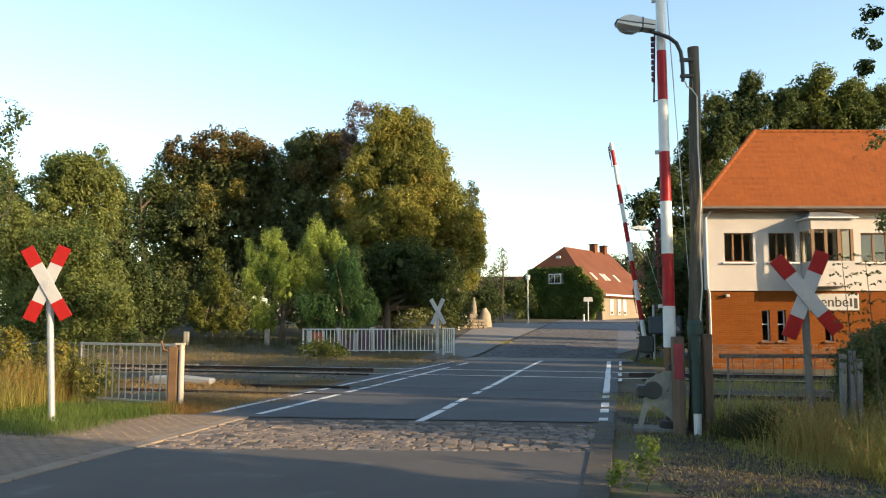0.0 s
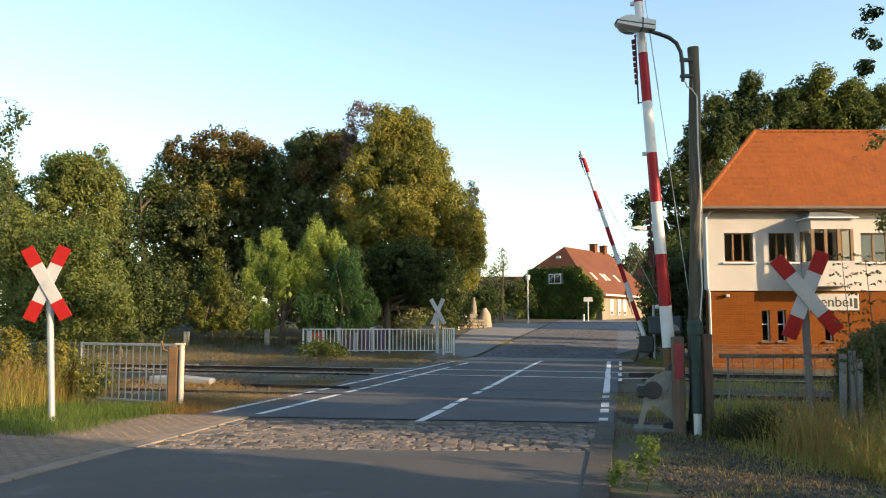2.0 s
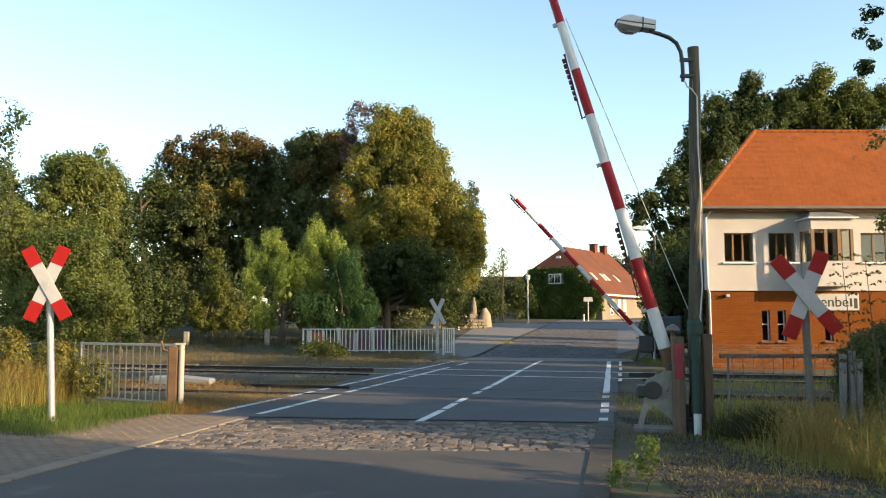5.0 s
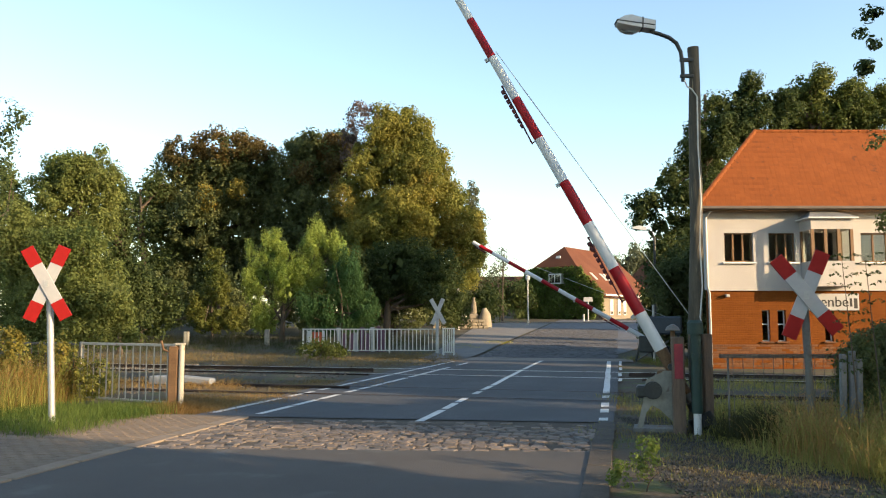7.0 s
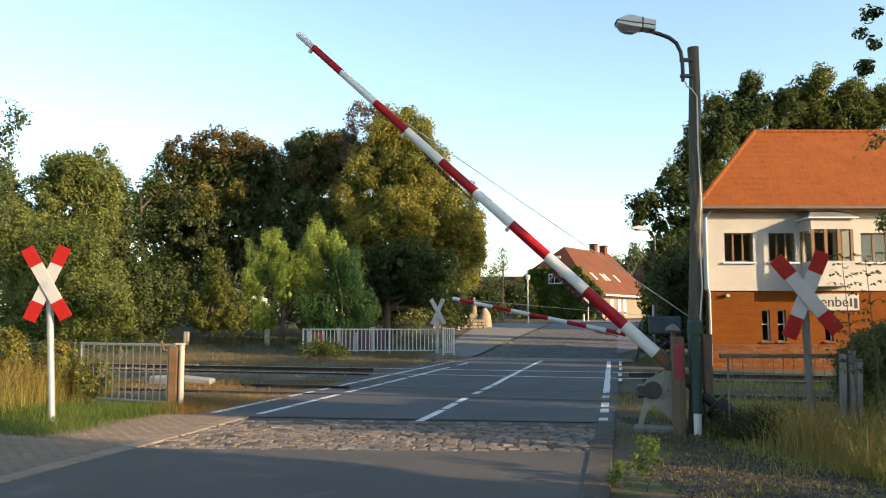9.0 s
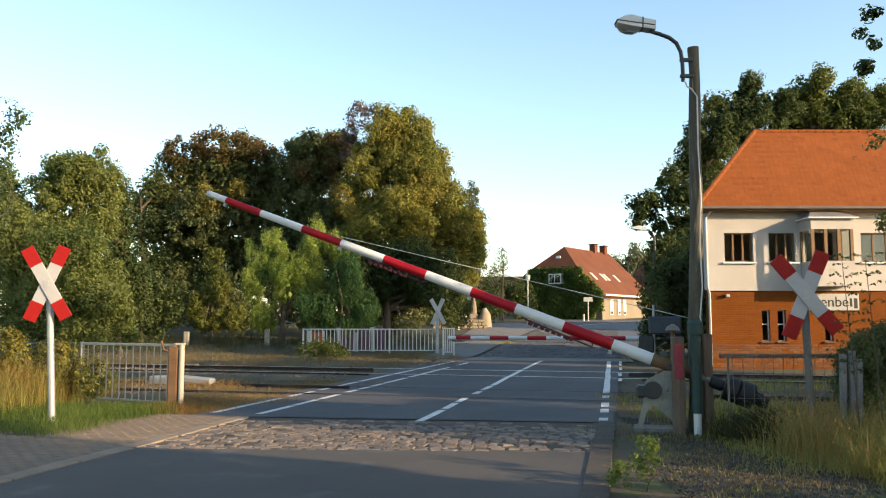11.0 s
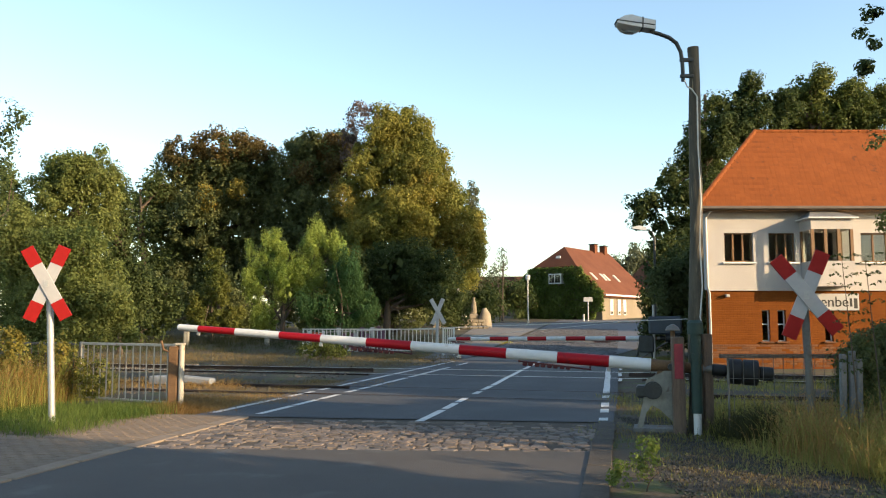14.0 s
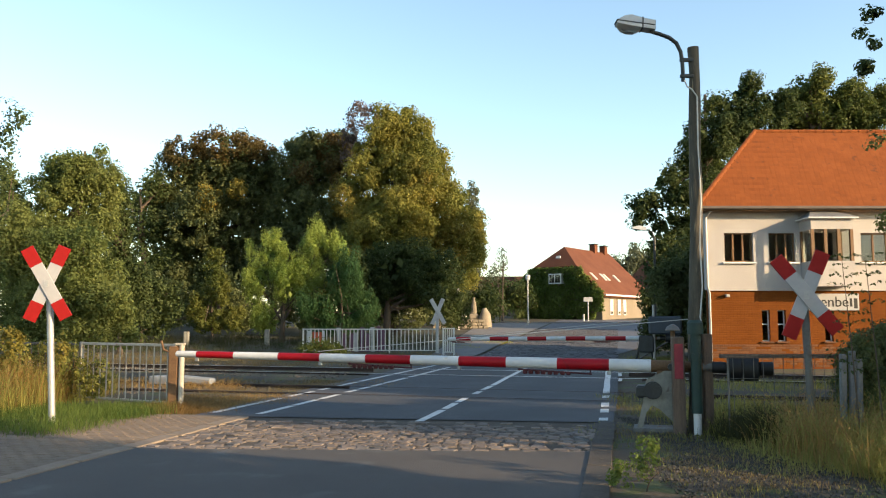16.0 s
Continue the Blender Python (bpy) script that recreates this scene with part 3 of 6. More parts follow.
FAR_ROWS = [(0, 81.7), (0.5, 79.8), (1, 77.9), (1.5, 75.7), (2, 72.7), (2.5, 69.2), (3, 65.3), (3.5, 61.4), (4, 57.3), (6.5, 34.5), (7, 29.9), (7.5, 25.2), (8, 20.5), (8.5, 16.0), (9, 11.7),
            (9.2, 10.1), (10.2, 3.0), (10.8, 0.3), (11.3, -0.5), (16, -0.55)]


def boom_mesh(stops, r_of):
    """One painted band of the tapered boom between two distances from the pivot."""
    return tube([(s, 0, 0) for s in stops], [r_of(s) for s in stops], 16)


def barrier(m, label, length, edges, r0, r1, first_red, combs):
    """A boom barrier: cast stand, tapered striped boom with hanging combs, guy wire."""
    t = thing("crossing_barrier", m, label, "barrier", "crossing barriers")
    r_of = lambda s: r0 + (r1 - r0) * s / length
    boom = part("boom", tube([(-0.45, 0, 0), (0.3, 0, 0)], [r0 * 0.8, r0 * 0.95], 14), "rust", t, "rusty foot of the striped boom", smooth=True)
    red = first_red
    for a, b in zip(edges, edges[1:]):
        part("band", boom_mesh((a, (a + b) / 2, b), r_of), "red" if red else "white", boom, "red painted band" if red else "white painted band", smooth=True)
        red = not red
    part("end_cap", tube([(length, 0, 0), (length + 0.02, 0, 0), (length + 0.03, 0, 0)], [r1, r1 * 0.8, r1 * 0.3], 14), "white", boom, smooth=True)
    for a, b in combs:
        bm = tube([(a, 0, -r_of(a) - 0.055), (b, 0, -r_of(b) - 0.02)], 0.013, 6)
        for e in (a + 0.02, b - 0.02):
            tube([(e, 0, 0), (e, 0, -r_of(e) - 0.04)], 0.012, 6, bm)
        n = 4
        for i in range(n):
            for d in (0, 0.09):
                x = a + 0.35 + (b - a - 0.5) * i / (n - 1) * 0.92 + d
                box(x - 0.035, x + 0.035, -0.03, 0.03, -r_of(x) - 0.085, -r_of(x) - 0.03, 0.012, bm)
        part("hanger_bar", bm, "comb_red", boom, "dark red bar with hanging lugs")
    part("tail", tube([(-1.38, 0, 0), (-0.3, 0, 0)], [r0 * 0.6, r0 * 0.8], 12), "grey_iron", boom, "dark iron tail shaft", smooth=True)
    for x, w, r in ((-0.68, 0.2, 0.085), (-0.89, 0.19, 0.185), (-1.105, 0.21, 0.185), (-1.32, 0.19, 0.10)):
        part("counterweight", tube([(x - w / 2, 0, 0), (x - w / 2 + 0.015, 0, 0), (x + w / 2 - 0.015, 0, 0), (x + w / 2, 0, 0)], [r - 0.015, r, r, r - 0.015], 18), "black", boom, "black iron counterweight disc", smooth=True)
    for s in edges[1:-1:3]:
        part("clip", box(s - 0.03, s + 0.03, -0.02, 0.02, -r_of(s) - 0.06, -r_of(s) + 0.01, 0.006), "galv", boom)
    return t, boom


NEAR_EDGES = [0.28, 0.89, 1.67, 2.46, 3.22, 4.02, 4.79, 5.60, 6.36, 7.20, 7.92, 8.31]
near_barrier, near_boom = barrier(pose(3.366, 11.81, 0, 0, 0, 180 - 15.2), "red and white striped boom barrier on a grey cast stand", 8.31, NEAR_EDGES, 0.095, 0.055, False, [(1.15, 2.28), (4.0, 5.1)])
FAR_EDGES = [0.05, 0.72, 1.50, 2.28, 3.06, 3.83, 4.60, 5.37, 6.15, 6.95, 7.57, 7.88]
far_barrier, far_boom = barrier(pose(7.857, 31.0, 0, 0, 0, 180 - 15.2), "red and white striped boom barrier beyond the tracks", 7.88, FAR_EDGES, 0.09, 0.075, False, [(1.0, 2.0), (6.9, 7.8)])


def near_stand():
    """Cast-iron A-frame with a winch drum."""
    t = near_barrier
    out = [(0.42, 0.0), (0.50, 0.0), (0.40, 0.42), (0.36, 0.70), (0.10, 0.86), (-0.14, 0.86), (-0.16, 0.0), (-0.06, 0.0), (-0.04, 0.10), (0.16, 0.30), (0.28, 0.36), (0.36, 0.25)]
    for y in (0.12, -0.16):
        part("side_plate", prism(out, y - 0.025, y + 0.025), "cast_grey", t)
    part("drum", tube([(0.26, -0.12, 0.58), (0.26, 0.22, 0.58)], 0.13, 16), "dark_steel", t, "dark winch drum", smooth=True)
    part("drum_rim", tube([(0.26, 0.2, 0.58), (0.26, 0.235, 0.58)], 0.115, 18), "dark_steel", t, smooth=True)
    part("motor_box", box(0.30, 0.50, -0.12, 0.16, 0.46, 0.64, 0.03), "dark_steel", t)
    part("axle", tube([(0, -0.24, 0.92), (0, 0.22, 0.92)], 0.045, 12), "dark_steel", t, smooth=True)
    part("saddle", box(-0.2, 0.2, -0.12, 0.12, 0.78, 0.86, 0.02), "rust", t, "rusty saddle under the boom")
    part("foot_plate", box(-0.2, 0.55, -0.25, 0.22, -0.04, 0.03, 0.01), "grey_iron", t)


near_stand()


def far_stand():
    t = far_barrier
    for x in (-0.35, 0.35):
        part("leg", tube([(x, 0.0, 0), (x * 0.3, 0, 1.0)], 0.05, 8), "dark_steel", t)
    part("gear_box", box(-0.34, 0.22, -0.2, 0.2, 0.35, 1.0, 0.04), "dark_steel", t, "dark iron gear housing")
    part("plate", box(-0.75, -0.2, -0.27, -0.25, 1.16, 1.26), "white", t, "white plate")
    part("plate", box(-1.35, -0.85, -0.27, -0.25, 1.16, 1.26), "white", t, "white plate")
    part("housing", box(-1.4, -0.15, -0.24, 0.2, 1.05, 1.75, 0.06), "housing_blue", t, "blue-grey sheet housing")
    part("housing_leg", box(-1.3, -1.2, -0.1, 0.1, 0, 1.05), "dark_steel", t)
    part("brace", tube([(0.3, 0.1, 0.05), (-0.9, 0.1, 0.8)], 0.03, 8), "grey_iron", t)
    part("mast", tube([(-0.35, 0.1, 0), (-0.35, 0.1, 2.2)], 0.05, 8), "galv", t)


far_stand()


def guy(t, anchor, s_at, rows, pz, lower, upper, r):
    """A guy wire in two sliding lengths from the anchor to the boom; returns the rows for both."""
    a = part("guy_wire", tube([(0, 0, 0), (lower, 0, 0)], r, 5), "cable", t, "thin pale guy wire")
    b = part("guy_wire", tube([(-upper, 0, 0), (0, 0, 0)], r, 5), "cable", t, "thin pale guy wire")
    ra, rb = [], []
    for tt, ang in rows:
        p = Vector((s_at * math.cos(radians(ang)) - 0.1 * math.sin(radians(ang)), 0, pz + s_at * math.sin(radians(ang)) + 0.1 * math.cos(radians(ang))))
        d = p - Vector(anchor)
        e = math.degrees(math.atan2(d.z, d.x))
        ra.append((tt, pose(*anchor, 0, -e, 0)))
        rb.append((tt, pose(*p, 0, -e, 0)))
    return (a, ra), (b, rb)


GUYS = [*guy(near_barrier, (-0.33, -0.12, 1.62), 5.65, NEAR_ROWS, 0.92, 4.6, 1.5, 0.006), *guy(far_barrier, (-0.9, -0.05, 1.7), 7.0, FAR_ROWS, 0.90, 5.6, 2.4, 0.009)]


def motions():
    walk(near_boom, barrier_rows(NEAR_ROWS, 0.92))
    walk(far_boom, barrier_rows(FAR_ROWS, 0.90))
    for ob, rows in GUYS:
        walk(ob, rows)


def lamp_pole():
    t = thing("street_lamp", pose(3.69, 11.75, 0), "weathered wooden lamp pole with a curved arm and grey lantern", "street lamp")
    bm = bmesh.new()
    n = 14
    pts = [(0.012 * math.sin(i * 1.1) + 0.012 * min(i, 10), 0.01 * math.cos(i * 1.7), -0.2 + 5.94 * i / n) for i in range(n + 1)]
    tube(pts, [0.112 - 0.032 * i / n + 0.006 * math.sin(i * 2.3) for i in range(n + 1)], 12, bm)
    part("pole", bm, "pole_wood", t, "cracked grey-brown wooden pole", smooth=True)
    part("arm", tube([(-0.055, -0.05, 5.20), (-0.06, -0.05, 5.50), (-0.085, -0.06, 5.66), (-0.15, -0.07, 5.79), (-0.26, -0.08, 5.87), (-0.40, -0.09, 5.92), (-0.56, -0.1, 5.965)], 0.03, 10), "dark_steel", t, smooth=True)
    for z in (5.28, 5.53):
        part("arm_bracket", box(-0.10, 0.10, -0.08, -0.03, z - 0.028, z + 0.028, 0.008), "dark_steel", t)
    m = pose(-0.49, -0.1, 6.0, 0, 3, 0)
    body = part("lantern", prism([(0.0, -0.04), (0.0, 0.10), (-0.19, 0.125), (-0.36, 0.17), (-0.47, 0.15), (-0.545, 0.10), (-0.58, 0.045), (-0.57, 0.03), (-0.2, -0.02)], -0.10, 0.10), "lamp_grey", t, "grey lantern housing", m=m)
    part("lantern_band", box(-0.205, -0.185, -0.105, 0.105, -0.03, 0.14), "dark_steel", body)
    part("lantern_rim", box(-0.59, -0.0, -0.105, 0.105, -0.03, 0.0, 0.01), "dark_steel", body, m=pose(0, 0, 0.04, 0, 5, 0))
    bowl = bmesh.new()
    bmesh.ops.create_uvsphere(bowl, u_segments=16, v_segments=8, radius=1, matrix=pose(-0.38, 0, 0.02) @ Matrix.Diagonal((0.19, 0.095, 0.13, 1)))
    bmesh.ops.delete(bowl, geom=[v for v in bowl.verts if v.co.z > 0.025], context="VERTS")
    g = part("bowl", bowl, "lamp_glass", body, "clear lamp bowl", smooth=True)
    g.visible_shadow = False
    part("cable", tube([(-0.05, -0.1, 5.2), (-0.02, -0.12, 5.1), (0.05, -0.115, 5.06), (0.13, -0.11, 4.95), (0.12, -0.115, 4.2), (0.14, -0.12, 3.4), (0.10, -0.13, 2.7), (0.12, -0.13, 2.1), (0.07, -0.14, 1.65), (0.10, -0.14, 1.45)], 0.011, 6), "cable", t, "pale cable down the pole")
    return t


lamp_pole()


def pole_foot():
    p = thing("signal_post", pose(3.62, 11.42, 0), "dark green iron pipe post with a pale foot", "post")
    part("pipe", tube([(0, 0, 0.28), (0, 0, 1.42)], 0.075, 14), "green_iron", p, smooth=True)
    part("head", tube([(0, 0, 1.40), (0, 0, 1.56), (0, 0, 1.6)], [0.115, 0.115, 0.08], 14), "green_iron", p, smooth=True)
    part("collar", tube([(0, 0, 1.05), (0, 0, 1.12)], 0.09, 14), "green_iron", p, smooth=True)
    part("foot", tube([(0, 0, -0.1), (0, 0, 0.30)], 0.055, 12), "white", p, "pale painted foot", smooth=True)
    a = thing("guard_post", pose(3.40, 11.55, 0, 0, 0, -8), "old wooden post with a faded red plate", "post", "guard posts")
    part("timber", box(-0.085, 0.085, -0.07, 0.07, -0.2, 1.36, 0.012), "old_wood", a)
    part("plate", box(-0.06, 0.06, -0.086, -0.072, 0.76, 1.26, 0.004), "red_faded", a, "faded red plate")
    b = thing("guard_post", pose(3.86, 11.70, 0, 0, 0, 12), "old bare wooden post beside the lamp pole", "post", "guard posts")
    part("timber", box(-0.07, 0.07, -0.07, 0.07, -0.2, 1.40, 0.012), "old_wood", b)


pole_foot()


def railing(m, label, length, height, bars, end_caps=(0, 0), paint="fence_paint", posts=None, low=0.12, r=0.018, group="railings"):
    """Steel railing with a top rail, a bottom rail and upright bars along +x."""
    t = thing("railing", m, label, "fence", group)
    part("top_rail", box(0, length, -0.025, 0.025, height - 0.05, height, 0.006), paint, t)
    part("bottom_rail", box(0, length, -0.02, 0.02, low, low + 0.04, 0.006), paint, t)
    bar = mesh_of("bar", box(-r, r, -r * 0.6, r * 0.6, low + 0.02, height - 0.03), paint)
    for i in range(1, bars):
        part("bar", bar, None, t, m=pose(length * i / bars, 0, 0, 0, random.uniform(-0.6, 0.6), 0))
    post = mesh_of("post", box(-0.035, 0.035, -0.035, 0.035, -0.2, height + 0.01, 0.006), paint)
    for x in posts or (0, length):
        part("post", post, None, t, m=pose(x, 0, 0))
    return t


railing(pose(-7.25, 16.0, 0, 0, 0, -28.6), "rusty cream-painted steel railing at the grassy verge", 2.62, 1.16, 14, posts=(0, 2.62), low=0.06, r=0.012)
railing(pose(-10.2, 17.0, 0, 0, 0, -18.7), "weathered grey steel railing half hidden in dry grass", 3.1, 1.15, 17, posts=(0, 3.1), paint="grey_iron", r=0.011)
g = thing("gate_post", pose(-4.95, 14.75, 0), "brown rusty square post at the end of the railing", "post", "gate posts")
part("post", box(-0.10, 0.06, -0.08, 0.08, -0.1, 1.12, 0.01), "rust", g)
part("iron", tube([(-0.26, -0.02, 1.22), (-0.2, -0.05, 1.06), (-0.05, -0.06, 1.0), (0.16, -0.05, 1.14)], 0.022, 6), "rust", g, "bent rusty iron hook")
g = thing("gate_post", pose(-4.82, 14.72, 0), "cream-painted round rest post for the barrier", "post", "gate posts")
part("post", tube([(0, 0, -0.1), (0, 0, 1.16)], 0.05, 12), "fence_paint", g, smooth=True)
part("cap", box(-0.12, 0.06, -0.04, 0.04, 1.14, 1.18, 0.006), "fence_paint", g)

railing(pose(-6.6, 37.6, 0.05, 0, 0, -3), "steel railing coloured pale for sunlight, old boards leaning behind it", 6.3, 1.15, 34, posts=(0, 0.35, 4.1, 6.3), paint="railing_sunlit", r=0.02)
railing(pose(0.02, 35.4, 0.05, 0, 0, -22), "short steel railing panel coloured pale for sunlight at the footway", 0.5, 1.2, 5, posts=(0, 0.5), paint="railing_sunlit", r=0.02)


# ---- signal box ----
def wall_panel(holes, x0, x1, z0, z1, y0, y1):
    """A thick wall along x with rectangular openings through it."""
    xs = sorted({x0, x1, *[h[0] for h in holes], *[h[1] for h in holes]})
    zs = sorted({z0, z1, *[h[2] for h in holes], *[h[3] for h in holes]})
    bm = bmesh.new()
    solid = lambda i, k: 0 <= i < len(xs) - 1 and 0 <= k < len(zs) - 1 and not any(h[0] <= (xs[i] + xs[i + 1]) / 2 <= h[1] and h[2] <= (zs[k] + zs[k + 1]) / 2 <= h[3] for h in holes)
    vs = {}

    def v(x, y, z):
        key = (round(x, 4), round(y, 4), round(z, 4))
        if key not in vs:
            vs[key] = bm.verts.new((x, y, z))
        return vs[key]
    for i in range(len(xs) - 1):
        for k in range(len(zs) - 1):
            if not solid(i, k):
                continue
            a, b, c, d = xs[i], xs[i + 1], zs[k], zs[k + 1]
            bm.faces.new((v(a, y0, c), v(b, y0, c), v(b, y0, d), v(a, y0, d)))
            bm.faces.new((v(a, y1, c), v(a, y1, d), v(b, y1, d), v(b, y1, c)))
            if not solid(i - 1, k):
                bm.faces.new((v(a, y0, c), v(a, y0, d), v(a, y1, d), v(a, y1, c)))
            if not solid(i + 1, k):
                bm.faces.new((v(b, y0, c), v(b, y1, c), v(b, y1, d), v(b, y0, d)))
            if not solid(i, k - 1):
                bm.faces.new((v(a, y0, c), v(a, y1, c), v(b, y1, c), v(b, y0, c)))
            if not solid(i, k + 1):
                bm.faces.new((v(a, y0, d), v(b, y0, d), v(b, y1, d), v(a, y1, d)))
    bmesh.ops.recalc_face_normals(bm, faces=bm.faces)
    return bm


def window(parent, x0, x1, z0, z1, y, panes, frame_mat="window_wood", sill=None, depth=0.12, bar_w=0.05, cross=None):
    w = part("window", box(x0, x1, y, y + 0.05, z1 - bar_w, z1), frame_mat, parent, "window with a wooden frame")
    part("frame", box(x0, x1, y, y + 0.05, z0, z0 + bar_w), frame_mat, w)
    for x in (x0, x1 - bar_w):
        part("frame", box(x, x + bar_w, y, y + 0.05, z0 + bar_w, z1 - bar_w), frame_mat, w)
    for i in range(1, panes):
        xx = x0 + (x1 - x0) * i / panes
        part("mullion", box(xx - bar_w * 0.55, xx + bar_w * 0.55, y - 0.01, y + 0.05, z0 + bar_w, z1 - bar_w), frame_mat, w)
    if cross:
        part("glazing_bar", box(x0 + bar_w, x1 - bar_w, y, y + 0.04, cross - 0.02, cross + 0.02), frame_mat, w)
    for i in range(panes):
        a, b = x0 + (x1 - x0) * i / panes, x0 + (x1 - x0) * (i + 1) / panes
        p = part("pane", box(a + 0.03, b - 0.03, y + 0.02, y + 0.026, z0 + 0.03, z1 - 0.03), "glass", w)
        p.visible_shadow = False
    if sill:
        part("sill", box(x0 - 0.08, x1 + 0.08, y - depth - 0.08, y + 0.02, z0 - 0.06, z0 - 0.002, 0.008), sill, w, "pale window sill")
    return w


def signal_box():
    X0, X1, Y, D = 9.02, 20.6, 27.0, 5.6
    t = thing("signal_box", pose(0, Y, 0), "signal box of orange brick and cream render with hipped tile roof", "building")
    up = [(9.64, 10.63, 3.58, 4.58), (11.17, 12.08, 3.58, 4.58), (14.33, 15.70, 3.58, 4.58), (16.4, 17.6, 3.58, 4.58)]
    low = [(10.86, 11.14, 0.88, 1.94), (11.40, 11.68, 0.88, 1.94), (13.0, 13.28, 0.88, 1.94), (15.3, 15.6, 0.88, 1.94)]
    part("upper_wall", wall_panel(up + [(12.4, 13.5, 3.58, 4.62)], X0, X1, 2.64, 5.36, 0, 0.3), "stucco", t, "cream rendered upper wall")
    part("lower_wall", wall_panel(low, X0 + 0.06, X1 - 0.06, 0.75, 2.64, 0.05, 0.35), "brick_mortar", t, "orange brick lower wall")
    part("plinth", box(X0 + 0.03, X1 - 0.03, 0.02, 0.35, -0.3, 0.75), "brick_mortar", t, "worn brick plinth")
    K = 0.33                      # the end walls are slanted to fit the camera's view
    def slant(x0, x1, z0, z1, y0, y1):
        bm = box(x0, x1, y0, y1, z0, z1)
        for v in bm.verts:
            v.co.x += K * v.co.y
        return bm
    for x in (X0, X1 - 0.3):
        part("side_wall", slant(x, x + 0.3, 2.64, 5.36, 0.3, D), "stucco", t)
        part("side_wall", slant(x + 0.06 if x < 10 else x, x + 0.3 if x < 10 else x + 0.24, -0.3, 2.64, 0.35, D - 0.05), "brick_mortar", t)
    part("back_wall", slant(X0 + 0.3, X1 - 0.3, 2.64, 5.36, D - 0.3, D), "stucco", t)
    part("back_wall", slant(X0 + 0.3, X1 - 0.3, -0.3, 2.64, D - 0.35, D - 0.05), "brick_mortar", t)
    # Floor and ceiling coloured dark so the rooms read as shaded.
    part("upper_floor", slant(X0 + 0.3, X1 - 0.3, 2.5, 2.62, 0.3, D - 0.3), "interior_shade", t)
    part("upper_ceiling", slant(X0 + 0.3, X1 - 0.3, 5.2, 5.3, 0.3, D - 0.3), "interior_shade", t)
    part("belt", box(X0 - 0.02, X1 + 0.02, -0.02, 0.0, 2.60, 2.68), "stucco", t)
    for x0, x1, z0, z1 in up:
        window(t, x0, x1, z0, z1, 0.1, 3, sill="white")
    for x0, x1, z0, z1 in low:
        w = window(t, x0, x1, z0, z1, 0.17, 1, frame_mat="white", sill="brick_worn", bar_w=0.035, cross=(z0 + z1) / 2 + 0.05)
    # bay window
    bx0, bx1, p = 12.24, 13.64, 0.85
    bay = part("bay_window", box(bx0, bx1, -p, -0.002, 2.72, 3.56), "stucco", t, "rendered bay window with a small slate-grey roof")
    part("bay_head", box(bx0, bx1, -p, -0.002, 4.62, 5.02), "stucco", bay)
    for i, x in enumerate((bx0, bx0 + 0.43, bx0 + 0.87, bx1 - 0.1)):
        part("bay_post", box(x, x + 0.1, -p, -p + 0.1, 3.56, 4.62), "window_wood", bay)
    for x in (bx0, bx1 - 0.06):
        part("bay_post", box(x, x + 0.06, -0.1, -0.002, 3.56, 4.62), "window_wood", bay)
    for k in range(3):
        a = (bx0 + 0.1, bx0 + 0.53, bx0 + 0.97)[k]
        b = (bx0 + 0.43, bx0 + 0.87, bx1 - 0.1)[k]
        q = part("pane", box(a, b, -p + 0.04, -p + 0.046, 3.56, 4.62), "glass", bay)
        q.visible_shadow = False
    for x in (bx0 + 0.03, bx1 - 0.036):
        q = part("pane", box(x, x + 0.006, -p + 0.1, -0.1, 3.56, 4.62), "glass", bay)
        q.visible_shadow = False
    bm = bmesh.new()
    lo = [bm.verts.new(c) for c in ((bx0 - 0.12, -p - 0.12, 5.02), (bx1 + 0.12, -p - 0.12, 5.02), (bx1 + 0.12, 0, 5.02), (bx0 - 0.12, 0, 5.02))]
    hi = [bm.verts.new(c) for c in ((bx0 + 0.28, -0.25, 5.3), (bx1 - 0.28, -0.25, 5.3), (bx1 - 0.28, 0, 5.3), (bx0 + 0.28, 0, 5.3))]
    bm.faces.new(lo[::-1]), bm.faces.new(hi)
    for i in range(4):
        bm.faces.new((lo[i], lo[(i + 1) % 4], hi[(i + 1) % 4], hi[i]))
    part("bay_roof", bm, "bay_roof", bay, "grey sheet roof of the bay")
    part("bay_eaves", box(bx0 - 0.14, bx1 + 0.14, -p - 0.14, -0.002, 4.965, 5.018, 0.01), "white", bay)
    # roof
    e, ez, rz = 0.42, 5.41, 8.76
    ry, ra, rb = D / 2, 11.94, X1 - 1.4
    sh = K * (D + 2 * e)
    bm = bmesh.new()
    v = [bm.verts.new(c) for c in ((X0 - e, -e, ez), (X1 + e, -e, ez), (X1 + e + sh, D + e, ez), (X0 - e + sh, D + e, ez), (ra, ry, rz), (rb, ry, rz))]
    for f in ((0, 1, 5, 4), (2, 3, 4, 5), (3, 0, 4), (1, 2, 5), (3, 2, 1, 0)):
        bm.faces.new([v[i] for i in f])
    roof = part("roof", bm, "tile", t, "hipped roof of orange clay tiles")
    bm = box(X0 - e, X1 + e, -e, D + e, ez - 0.12, ez - 0.01)
    for q in bm.verts:
        q.co.x += K * (q.co.y + e)
    part("soffit", bm, "window_wood", roof, "brown boarded eaves")
    part("gutter", tube([(X0 - e - 0.05, -e - 0.06, ez - 0.02), (X1 + e + 0.05, -e - 0.06, ez - 0.02)], 0.065, 10), "gutter", roof, "dark gutter", smooth=True)
    ridge = [Vector((X0 - e, -e, ez)), Vector((ra, ry, rz)), Vector((rb, ry, rz))]
    for a, b in zip(ridge, ridge[1:]):
        n = int((b - a).length / 0.33)
